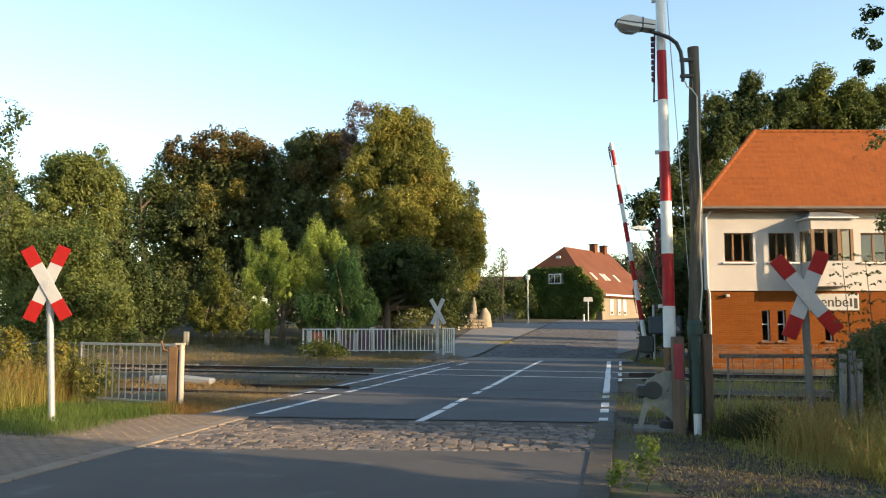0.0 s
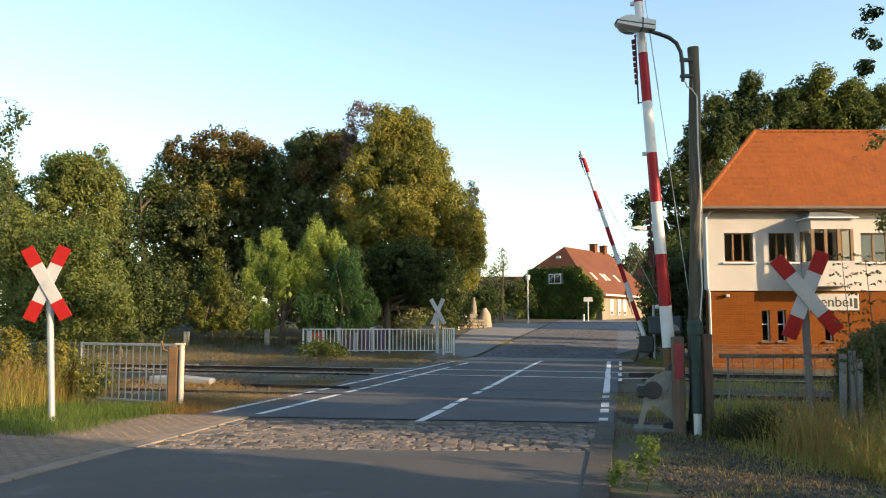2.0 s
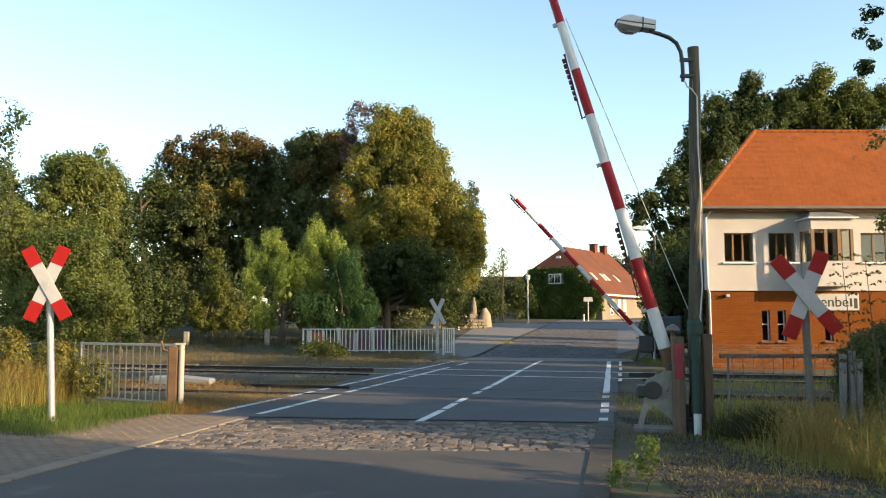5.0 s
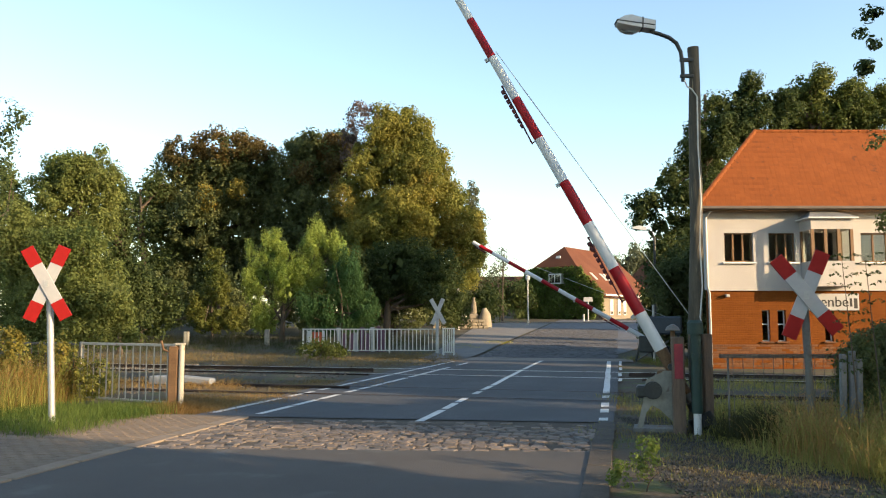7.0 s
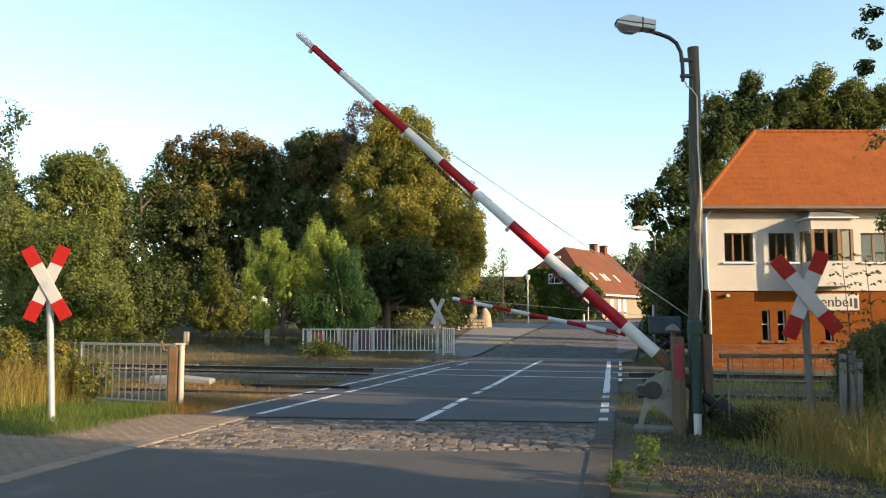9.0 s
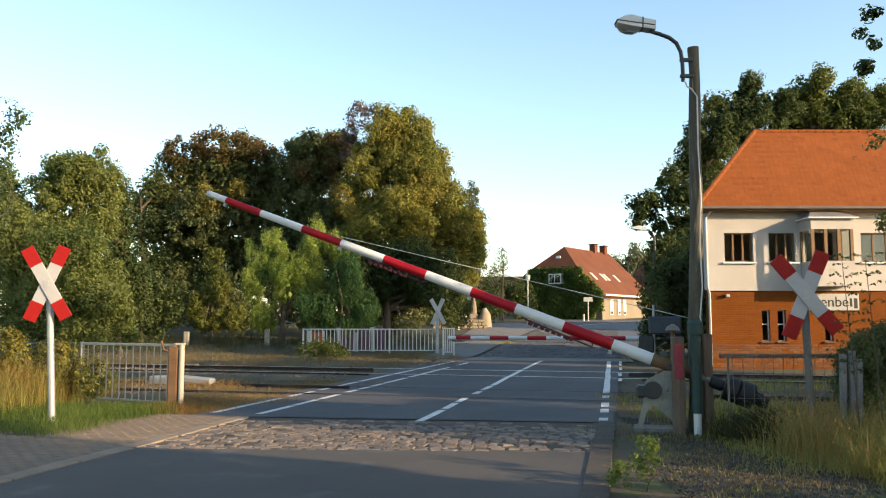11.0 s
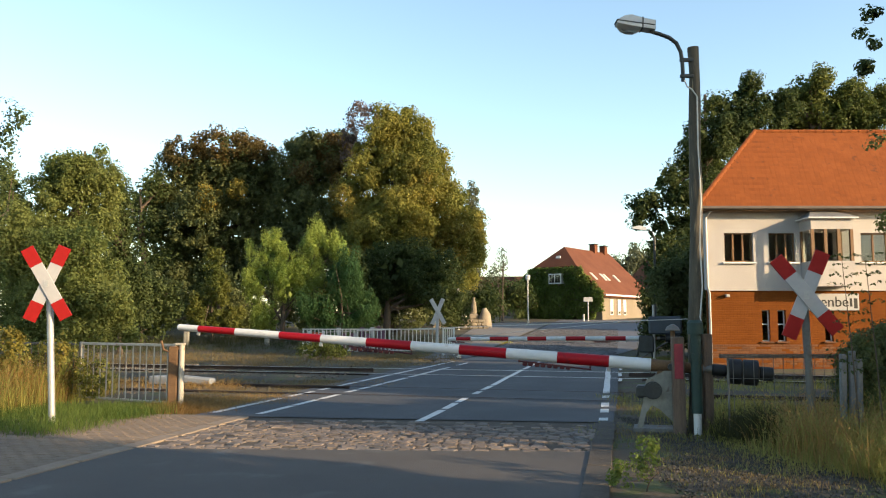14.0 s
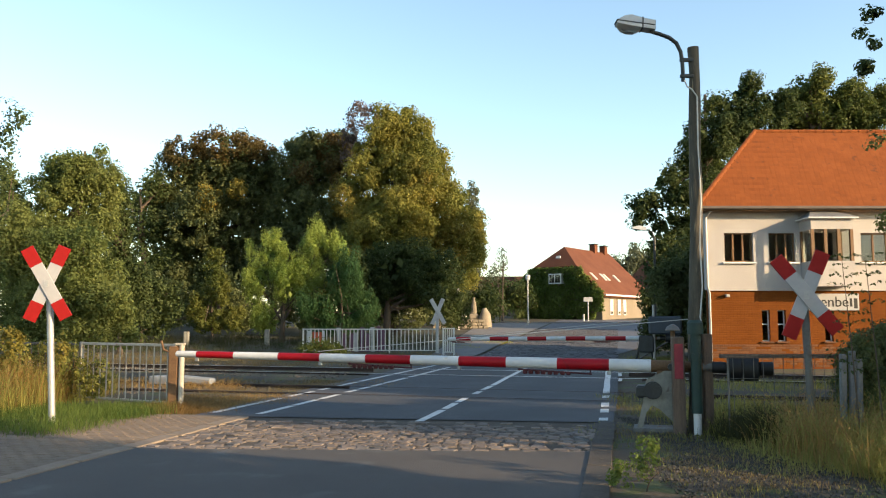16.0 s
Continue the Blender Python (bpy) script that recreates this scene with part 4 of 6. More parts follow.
        for i in range(n):
            p, q = a.lerp(b, i / n), a.lerp(b, (i + 1.12) / n)
            part("ridge_tile", tube([p + Vector((0, 0, 0.02)), q + Vector((0, 0, 0.045))], [0.095, 0.075], 8), "tile", roof, smooth=True)
    part("downpipe", tube([(X0 + 0.1, -0.35, ez - 0.08), (X0 - 0.02, -0.07, ez - 0.3), (X0 - 0.02, -0.07, 2.75), (X0 + 0.06, -0.0, 2.5), (X0 + 0.06, -0.02, 0.0)], 0.045, 8), "galv", t, smooth=True)
    sign = part("station_sign", box(12.35, 14.16, -0.03, 0.045, 1.93, 2.5, 0.006), "sign_white", t, "white name board with dark letters")
    cu = bpy.data.curves.new("letters", "FONT")
    cu.body, cu.size, cu.extrude = "enbe", 0.50, 0.004
    dg_ob = bpy.data.objects.new("letters", cu)
    scene.collection.objects.link(dg_ob)
    me = bpy.data.meshes.new_from_object(dg_ob.evaluated_get(bpy.context.evaluated_depsgraph_get()))
    bpy.data.objects.remove(dg_ob)
    me.materials.clear()
    me.materials.append(M["black"])
    part("letters", me, None, sign, "dark letters", m=pose(12.83, -0.035, 2.06, 90, 0, 0))
    part("letter_bar", box(13.84, 13.92, -0.036, -0.03, 2.06, 2.34), "black", sign)
    part("letter_bar", box(13.98, 14.1, -0.036, -0.03, 2.0, 2.34), "black", sign)
    part("bracket_lamp", box(9.62, 9.74, -0.12, 0.05, 2.38, 2.48, 0.01), "galv", t)
    return t, roof, (X0, X1, Y, D, e, ez, rz, ry, ra, rb)


box_thing, box_roof, BOX = signal_box()


# ---- far house with ivy ----
def far_house():
    m = pose(8.13, 90.35, 1.66, 0, 0, -36)      # local x along the gable, y along the ridge away
    t = thing("farmhouse", m, "old house with an orange tile roof and an ivy-covered gable", "house")
    W, L, ev, rg = 10.8, 13.5, 2.95, 8.2
    part("wall", box(0, W, 0, L, -1.5, ev), "plaster_far", t, "sunlit sand-coloured wall")
    part("gable", prism([(0.02, ev), (W - 0.02, ev), (W - 2.85, ev + 2.85), (2.85, ev + 2.85)], 0.0, 0.4), "plaster_far", t)
    f = W / 2
    bm = bmesh.new()
    pts = [(-0.5, -0.35, ev - 0.45), (W + 0.5, -0.35, ev - 0.45), (W + 0.5, L + 0.4, ev - 0.45), (-0.5, L + 0.4, ev - 0.45), (2.75, -0.35, ev + 2.85), (W - 2.75, -0.35, ev + 2.85), (f, 2.0, rg), (f, L + 0.4, rg)]
    v = [bm.verts.new(p) for p in pts]
    for q in ((0, 4, 6, 7, 3), (1, 2, 7, 6, 5), (4, 5, 6), (2, 3, 7)):
        bm.faces.new([v[i] for i in q])
    roof = part("roof", bm, "tile_far", t, "orange-brown tile roof with skylights")
    so = roof.modifiers.new("thick", "SOLIDIFY")
    so.thickness, so.offset = 0.18, -1
    for y in (9.6, 12.4):
        ch = part("chimney", box(f - 0.35, f + 0.35, y - 0.4, y + 0.4, rg - 0.6, rg + 0.75), "tile_far", roof, "brick chimney")
        part("cap", box(f - 0.45, f + 0.45, y - 0.5, y + 0.5, rg + 0.79, rg + 0.87), "dark_steel", ch)
    slope = math.atan2(rg - ev + 0.45, f + 0.5)
    for y in (1.6, 4.0, 4.9, 7.6):
        c = Vector((f + (f + 0.5) * 0.62, y, rg - (rg - ev + 0.45) * 0.62))
        part("skylight", box(-0.55, 0.55, -0.25, 0.25, 0.0, 0.14, 0.02), "concrete", roof, "pale roof window", m=Matrix.Translation(c) @ pose(0, 0, 0, 0, math.degrees(slope), 0))
    part("vent", box(-0.28, 0.28, -0.05, 0.05, -0.2, 0.2, 0.02), "concrete", roof, "small pale roof vent", m=pose(f - 0.1, 0.72, rg - 1.28, -42, 0, 0))
    w = part("window", box(4.79, 6.32, -0.66, 0.0, 3.9, 5.0), "white", t, "white window in the ivy")
    for x in (4.88, 5.6):
        part("pane", box(x, x + 0.62, -0.68, -0.665, 4.02, 4.9), "glass", w)
        # Dark sheet behind the pane stands in for the shaded room.
        part("curtain", box(x, x + 0.62, -0.664, -0.661, 4.02, 4.9), "interior_shade", w)
    for y in (1.9, 3.9, 5.4):
        part("window", box(W, W + 0.08, y, y + 0.75, 0.5, 2.2), "white", t, "tall pale window")
        # No recess is cut; a dark box on the window imitates its shade.
        part("window_niche", box(W, W + 0.1, y + 0.12, y + 0.63, 0.6, 0.9), "interior_shade", t)
    part("eaves", box(W, W + 0.5, -0.1, L, ev - 0.42, ev - 0.24), "white", t, "white eaves board")
    # ivy
    rng = np.random.default_rng(5)
    n = 5200
    x, z = rng.uniform(-0.4, W + 0.3, n), rng.uniform(0, 5.7, n)
    lim = np.where(z < ev, 0.0, (z - ev) * 0.95)
    keep = (x > lim - 0.3) & (x < W - lim + 0.3) & ~((x > 4.6) & (x < 6.5) & (z > 3.8) & (z < 5.1)) & (z > 0.9 * np.abs(np.minimum(x, W - x) < 0.6))
    c = np.stack([x, -0.25 - 0.35 * rng.uniform(0, 1, n) * (1 + 0.5 * np.sin(x * 2) * np.cos(z * 2.2)), z], 1)[keep]
    part("ivy", fast_mesh("ivy", leaves(rng, c, 0.16, 5, 0.22, 0.2), 4, "leaf_ivy"), None, t, "thick green ivy")
    # neighbour behind
    b = thing("barn", pose(24.5, 104, 1.7, 0, 0, -36), "long brown-roofed barn behind the house", "house")
    part("wall", box(-2, 9, 0, 18, -1, 2.6), "plaster_far", b)
    bm = prism([(-2.4, 2.5), (9.4, 2.5), (3.5, 8.6)], -0.4, 18.4)
    part("roof", bm, "tile_brown", b, "dark brown tile roof")
    s = thing("shed", pose(8.6, 104, 1.7, 0, 0, -8), "low brown-roofed house partly behind trees", "house")
    part("wall", box(-7, 3, 0, 7, -1, 4.2), "plaster_far", s)
    part("roof", prism([(-7.4, 4.1), (3.4, 4.1), (3.2, 5.6), (-7.2, 5.6)], -0.4, 7.4), "tile_brown", s)


far_house()


# ---- village square ----
def village():
    w = thing("stone_wall", pose(0, 62, gz(0, 62)), "low wall of rough sunlit field stones", "wall")
    rng = random.Random(3)
    for row in range(3):
        x = -0.8 + 0.1 * row
        while x < 3.2:
            l = rng.uniform(0.28, 0.5)
            part("stone", box(x, x + l - 0.03, rng.uniform(-0.28, -0.2), 0.25, row * 0.24 + 0.01, row * 0.24 + 0.235, 0.04), "stone", w)
            x += l
    part("core", box(-0.75, 3.1, -0.16, 0.2, -0.1, 0.68), "mortar", w)
    mon = bmesh.new()
    box(-0.55, 0.55, -0.45, 0.45, 0, 0.45, 0.06, mon)
    box(-0.36, 0.36, -0.3, 0.3, 0.45, 0.9, 0.08, mon)
    tube([(0, 0, 0.9), (0, 0, 1.5), (0.02, 0, 1.85), (0.0, 0, 1.95), (0, 0, 2.2)], [0.26, 0.22, 0.15, 0.1, 0.12], 10, mon)
    tagged(part("monument", mon, "stone", m=pose(2.45, 63.2, gz(2, 63) + 0.25)), "small pale stone monument behind the low wall", "monument")
    b = tube([(0, 0, 0), (0, 0, 0.5), (0.05, 0, 1.0), (0, 0, 1.5)], [0.6, 0.55, 0.42, 0.15], 9)
    tagged(part("boulder", b, "stone", m=pose(3.3, 63.0, gz(2, 63) + 0.1), smooth=True), "rounded sunlit boulder beside the monument", "boulder")
    bin_ = thing("litter_bin", pose(1.6, 63, gz(2, 63) + 0.4), "pale round litter bin", "bin")
    part("drum", tube([(0, 0, 0), (0, 0, 0.75)], [0.26, 0.3], 12), "concrete", bin_)
    p = thing("notice_post", pose(1.15, 60, gz(1, 60)), "grey post with a lantern-like box", "post")
    part("pole", tube([(0, 0, 0), (0, 0, 3.2)], 0.1, 8), "concrete", p)
    part("head", box(-0.17, 0.17, -0.17, 0.17, 3.1, 3.7, 0.04), "lamp_grey", p)
    part("plate", box(-0.16, 0.16, -0.13, -0.1, 1.9, 2.3), "plaster_far", p)
    l = thing("street_lamp", pose(7.5, 70, gz(7, 70)), "slim grey lamp post with a round lantern", "street lamp")
    part("pole", tube([(0, 0, 0), (0, 0, 4.0)], [0.08, 0.05], 8), "galv", l)
    part("lantern", tube([(0, 0, 3.9), (0, 0, 4.0), (0, 0, 4.32), (0, 0, 4.42)], [0.12, 0.2, 0.24, 0.06], 10), "lamp_grey", l, "pale round lantern")
    k = thing("street_lamp", pose(10.2, 38, gz(10, 38)), "tall dark lamp post with an arm and flat lantern", "street lamp")
    part("pole", tube([(0, 0, 0), (0, 0, 5.5)], [0.09, 0.06], 8), "dark_steel", k)
    part("arm", tube([(0, 0, 5.45), (-0.1, 0, 5.75), (-0.45, 0, 5.9)], 0.04, 8), "dark_steel", k)
    part("lantern", prism([(-0.4, 5.82), (-0.4, 5.98), (-0.75, 6.05), (-1.08, 5.98), (-1.08, 5.9)], -0.14, 0.14), "lamp_grey", k)
    s = thing("signpost", pose(14.45, 79, gz(14, 79)), "small pale sign plate on a thin post", "sign")
    part("pole", tube([(0, 0, 0), (0, 0, 2.2)], 0.06, 8), "concrete", s)
    part("plate", box(-0.45, 0.45, -0.04, 0.04, 1.95, 2.4, 0.02), "sign_white", s)
    o = thing("bollard", pose(14.0, 79, gz(14, 79)), "short pale bollard at the street corner", "bollard")
    part("pole", tube([(0, 0, 0), (0, 0, 0.7)], [0.11, 0.09], 8), "concrete", o)
    # old boards and marker stones beyond the tracks
    d = thing("board", pose(-6.05, 38.3, 0.25, 6, 0, 0), "orange board between two white posts behind the railing", "board")
    part("panel", box(-0.22, 0.22, -0.03, 0.03, 0, 0.78), "orange_board", d)
    for x in (-0.38, 0.3):
        part("post", box(x - 0.06, x + 0.06, -0.04, 0.04, -0.25, 0.85, 0.01), "white", d)
    for i in range(9):
        q = thing("board", pose(-5.0 + i * 0.27, 38.4 + rng.uniform(-0.1, 0.1), 0.15, 4, rng.uniform(-4, 4), 0), "faded purple-grey upright board behind the railing", "board", "old boards")
        part("plank", box(-0.1, 0.1, -0.02, 0.02, -0.15, rng.uniform(0.8, 1.15), 0.006), "purple_board" if i % 3 else "galv", q)
    for x, y, h in ((-9.5, 43.0, 1.0), (-13.7, 42.5, 0.9)):
        q = thing("marker_stone", pose(x, y, gz(x, y)), "weathered pale concrete marker post in the weeds", "post", "marker posts")
        part("stone", box(-0.13, 0.13, -0.12, 0.12, -0.2, h * 0.8, 0.03), "cast_grey", q)
    z = thing("concrete_trough", pose(-6.6, 19.9, 0, 0, 0, -14), "pale broken concrete slab beside the rails", "slab")
    part("slab", box(-0.7, 0.1, -0.2, 0.2, 0, 0.22, 0.03), "sandbag", z)
    part("slab", box(-0.05, 0.95, -0.17, 0.17, 0.06, 0.24, 0.04), "sandbag", z, m=pose(0, 0, 0, 0, 4, 3))
    bell = thing("bell_post", pose(4.33, 15.0, 0), "rusty post with a mushroom-shaped bell cap", "post")
    part("pole", tube([(0, 0, -0.1), (0, 0, 1.42)], 0.045, 10), "rust", bell)
    part("cap", tube([(0, 0, 1.40), (0, 0, 1.42), (0, 0, 1.48), (0, 0, 1.53)], [0.13, 0.135, 0.10, 0.02], 14), "grey_iron", bell, smooth=True)


village()
for px, ph in ((5.08, 1.22), (5.2, 1.26), (5.285, 1.16)):
    fp = thing("fence_post", pose(px, 10.2, gz(px, 10.2) - 0.05, 0, 1.5, 4), "weathered grey wooden fence post in the tall grass", "post", "posts in the tall grass")
    part("post", box(-0.04, 0.04, -0.03, 0.03, 0, ph, 0.012), "post_grey", fp)


def mesh_fence():
    """Wire mesh under a weathered timber rail between two thin posts."""
    t = thing("mesh_fence", pose(3.93, 11.05, 0, 0, 0, -1), "rusty wire mesh fence under a weathered timber rail", "fence")
    part("top_rail", box(-0.1, 1.66, -0.02, 0.02, 1.075, 1.135, 0.008), "old_wood", t, "weathered timber rail")
    post = mesh_of("post", tube([(0, 0, -0.2), (0, 0, 1.08)], 0.016, 8), "grey_iron")
    for x in (0.02, 1.6):
        part("post", post, None, t, m=pose(x, 0.02, 0))
    upright = mesh_of("wire", tube([(0, 0, 0.02), (0, 0, 1.08)], 0.0045, 5), "grey_iron")
    for i in range(11):
        part("wire", upright, None, t, m=pose(0.09 + i * 0.138, 0, 0, 0, random.uniform(-0.5, 0.5), 0))
    across = mesh_of("wire", tube([(0, 0, 0), (0.8, 0, -0.012), (1.6, 0, 0)], 0.004, 5), "grey_iron")
    for z in (0.28, 0.53, 0.80):
        part("wire", across, None, t, m=pose(0, 0.008, z))


mesh_fence()


# ---- trees ----
def trees():
    tree("tree", -3.4, 54, [(-3.6, 0, 14.1, 1.85, 1.67, 1.77), (-1.8, 0, 13.3, 1.54, 1.39, 1.77), (-0.5, 0, 11.9, 1.16, 1.04, 1.39), (0.1, 0, 10.5, 0.93, 0.83, 0.93), (-4.6, 0, 11.6, 1.93, 1.74, 2.31), (-2.5, 0, 11.8, 1.93, 1.74, 1.77), (-1.9, -0.6, 10.0, 2.52, 2.27, 2.29), (-3.2, -1, 8.0, 2.8, 2.52, 2.27), (0.2, 0.3, 8.9, 1.71, 1.54, 1.71), (1.2, 0.5, 7.4, 1.79, 1.61, 2.34), (-5.1, -0.6, 7.3, 1.98, 1.79, 2.29), (1.6, 0.8, 5.1, 1.41, 1.27, 2.19), (-0.9, 0.6, 6.3, 2.34, 2.11, 2.18), (2.4, 1, 6.7, 0.63, 0.57, 2.51), (-4.3, 0, 15.2, 0.85, 0.76, 0.69), (-2.5, 0, 15.2, 0.69, 0.62, 0.62), (-5.9, 0, 9.3, 1.16, 1.04, 1.93)], 2000, 54, "leaf_gold_sunlit", 0.16, "large leafy tree in a sunlit tone of olive and gold", spread=0.42, trunk_r=0.45, trunk_h=11, seed=1, fill=0.9, boughs=9,
         # Yellow sprays are coloured for boughs lit by the sun.
         extra=[("leaf_purple", [(-5.5, 1.2, 14.6, 1.73, 1.56, 1.66), (-6.3, 1.5, 13.0, 1.03, 0.93, 1.19)], 80), ("leaf_yellow", [(-6.4, -1.8, 9.2, 0.75, 0.6, 1.27), (0.7, -1.2, 6.1, 1.13, 0.8, 2.26), (-1.4, -2.0, 10.1, 1.26, 0.6, 1.34)], 40)])
    # Added tree: its dark leaves stand in for shaded lower boughs.
    tree("tree", -3.6, 51, [(-3.4, 0, 4.6, 2.84, 2.56, 2.26), (-0.9, 0, 3.5, 2.33, 2.1, 2.11), (-6.0, 0, 3.5, 2.19, 1.97, 2.33), (0.6, 0, 2.0, 1.46, 1.31, 1.24)], 800, 62, "leaf_dark", 0.16, "lower tree added in a dark shade tone before the wood", spread=0.42, trunk_r=0.3, trunk_h=4, seed=71, fill=0.9, boughs=8)
    tree("tree", -9.8, 60, [(-9.6, 0, 12.6, 2.83, 2.55, 2.83), (-7.9, 0, 14.1, 1.46, 1.31, 1.46), (-11.3, 0, 10.9, 2.14, 1.93, 3.17), (-9.5, -0.5, 7.4, 3.57, 3.21, 3.83), (-12.2, 0, 4.9, 2.57, 2.31, 3.43), (-7.1, 1, 6.3, 2.18, 1.96, 3.49)], 1250, 52, "leaf_deep_shade", 0.22, "leafy tree in a shade tone with a few brown sprays", spread=0.45, trunk_r=0.45, trunk_h=11, seed=2, fill=0.9, boughs=9,
         # Brown and yellow sprays also stand for patches the sun catches.
         extra=[("leaf_brown", [(-10.2, -2.6, 11.7, 0.74, 0.5, 0.82), (-8.1, -1.2, 13.6, 1.43, 1, 1.26), (-7.6, -2.2, 11.8, 0.91, 0.6, 1.24)], 110), ("leaf_yellow", [(-7.3, -2.9, 9.5, 0.9, 0.5, 1.47)], 40)])
    tree("tree", -17.4, 62, [(-17.7, 0, 12.3, 3.45, 3.11, 2.92), (-20.1, 0, 11.2, 2.39, 2.15, 2.66), (-14.8, 0, 11.8, 2.3, 2.07, 2.66), (-17.7, -0.5, 8.0, 4.39, 3.95, 3.78), (-21.4, 0.5, 7.2, 2.05, 1.85, 2.32), (-13.9, 0, 7.2, 2.66, 2.39, 3.99), (-18.8, 0, 3.6, 3.99, 3.59, 2.66), (-22.1, 0, 10.3, 1.59, 1.43, 1.33), (-13.5, 0, 10.3, 1.77, 1.59, 2.66)], 1350, 52, "leaf_deep_shade", 0.22, "large tree in a shade tone with brown, partly sunlit-toned top", spread=0.45, trunk_r=0.45, trunk_h=11, seed=3, fill=0.9, boughs=9,
         # Brown top is autumn tint and sunlight put into leaf colour.
         extra=[("leaf_brown", [(-17.1, -1.2, 14.2, 3.21, 1.6, 1.3), (-20.2, -1.0, 13.6, 1.66, 1.2, 1.48), (-14.5, -1.2, 13.9, 1.56, 1.2, 0.96), (-22.5, -0.6, 10.6, 1.05, 0.8, 0.61)], 150), ("leaf_yellow", [(-17.5, -3.4, 10.0, 0.84, 0.5, 1.0), (-15.4, -3.6, 10.6, 0.67, 0.5, 0.67)], 20), ("leaf_deep_shade", [(-23.1, 0, 10.6, 1.51, 1.36, 0.8), (-23.8, 0, 9.0, 1.51, 1.36, 0.8), (-21.5, 0, 13.2, 1.24, 1.12, 1.15), (-24.1, 0, 7.5, 1.24, 1.12, 0.62), (-22.3, 0, 12.1, 1.06, 0.96, 0.8), (-22.5, 0, 8.1, 1.33, 1.2, 1.06), (-24.8, 0, 9.4, 0.62, 0.56, 0.35)], 100)])
    tree("tree", -14.5, 68, [(-25.9, 0, 3.7, 2.14, 1.92, 2.91), (-23.5, 0, 5.7, 2.43, 2.19, 2.43), (-19.1, 0, 5.7, 2.91, 2.62, 2.91), (-14.8, 0, 6.2, 2.91, 2.62, 3.4), (-10.4, 0, 6.6, 2.91, 2.62, 3.4), (-6.5, 0, 6.6, 2.43, 2.19, 3.89), (-2.6, 0, 6.6, 2.91, 2.62, 3.89), (0.8, 0, 4.7, 1.94, 1.75, 2.91), (-23.5, 0, 1.3, 2.91, 2.62, 1.75), (-17.7, 0, 1.3, 2.91, 2.62, 1.94), (-11.9, 0, 1.3, 2.91, 2.62, 1.94), (-6.0, 0, 1.8, 2.91, 2.62, 1.94), (-0.7, 0, 1.3, 2.43, 2.19, 1.46)], 480, 44, "leaf_deep_shade", 0.25, "dense dark trees inside the wood", spread=0.6, trunk_r=0.25, trunk_h=5, seed=73, fill=1.5, boughs=4)
    tree("poplar", 3.0, 75, [(2.8, 0, 10.5, 0.7, 0.63, 2.95), (3.3, 0, 8.1, 0.7, 0.63, 3.21), (2.9, 0, 5.4, 0.96, 0.87, 3.21)], 160, 60, "leaf_grey", 0.18, "slim grey-green poplar behind the wood", spread=0.35, trunk_r=0.08, trunk_h=8, seed=72, fill=0.5, limbs=2)
    tree("tree", -22.6, 60, [(-22.4, 0, 8.2, 1.8, 1.6, 1.2), (-23.4, 0, 9.9, 1.4, 1.4, 0.8), (-21.8, 0, 10.8, 1.2, 1.4, 0.9), (-22.4, 0, 4.4, 2.6, 2, 2.8)], 85, 60, "leaf_dark", 0.27, "dark thin-leaved tree with gaps against the sky", spread=0.8, trunk_r=0.3, seed=5, shell=0.3, fill=0.1)
    tree("shrub", -20, 52, [(-23, 0, 2.6, 3, 1.6, 2.8), (-18.5, 0, 2.4, 3, 1.6, 2.5), (-14, 0, 2.6, 3, 1.6, 2.6), (-9.5, 0, 2.4, 3, 1.6, 2.5), (-4.8, 0, 1.8, 2.4, 1.6, 1.9), (-2.6, 6, 1.9, 2.0, 1.6, 2.0), (-26, 0, 3.4, 2.6, 1.6, 3.6), (-7.2, 0.3, 2.2, 2.2, 1.6, 2.3), (-29.5, 0, 3.6, 2.6, 1.6, 3.8)], 520, 50, "leaf_deep_shade", 0.16, "dark undergrowth along the edge of the wood", "shrub", spread=0.4, trunk_r=0.1, trunk_h=2, seed=6, fill=1.2, boughs=5)
    tree("willow", -9.2, 45.5, [(-9.9, 0, 5.3, 0.91, 0.82, 1.5), (-7.3, 0, 5.8, 1.1, 0.99, 1.24), (-10.7, 0, 3.7, 0.84, 0.76, 1.62), (-8.8, -0.3, 3.4, 1.1, 0.99, 1.81), (-6.0, 0, 5.3, 0.72, 0.64, 0.98), (-10.2, 0, 1.4, 0.98, 0.88, 1.3), (-7.8, 0, 4.0, 1.17, 1.05, 1.3), (-11.2, 0, 5.3, 0.33, 0.29, 0.65)], 620, 60, "leaf_willow", 0.12, "bright yellow-green willow bush with hanging shoots", "tree", spread=(0.2, 0.2, 0.42), droop=1.3, flat=0.0, trunk_r=0.16, trunk_h=4, seed=7, boughs=6)
    tree("willow", -5.6, 44.6, [(-5.5, 0, 3.4, 1.53, 1.38, 1.85), (-6.8, -0.3, 1.9, 1.33, 1.2, 1.39), (-4.4, 0, 2.0, 1.08, 0.97, 1.47), (-5.9, 0, 1.2, 1.59, 1.43, 0.83)], 300, 70, "leaf_green", 0.14, "dark green weeping shrub with fine leaves", "tree", spread=(0.24, 0.24, 0.5), droop=1.8, flat=0.0, trunk_r=0.12, trunk_h=3, seed=8, boughs=4)
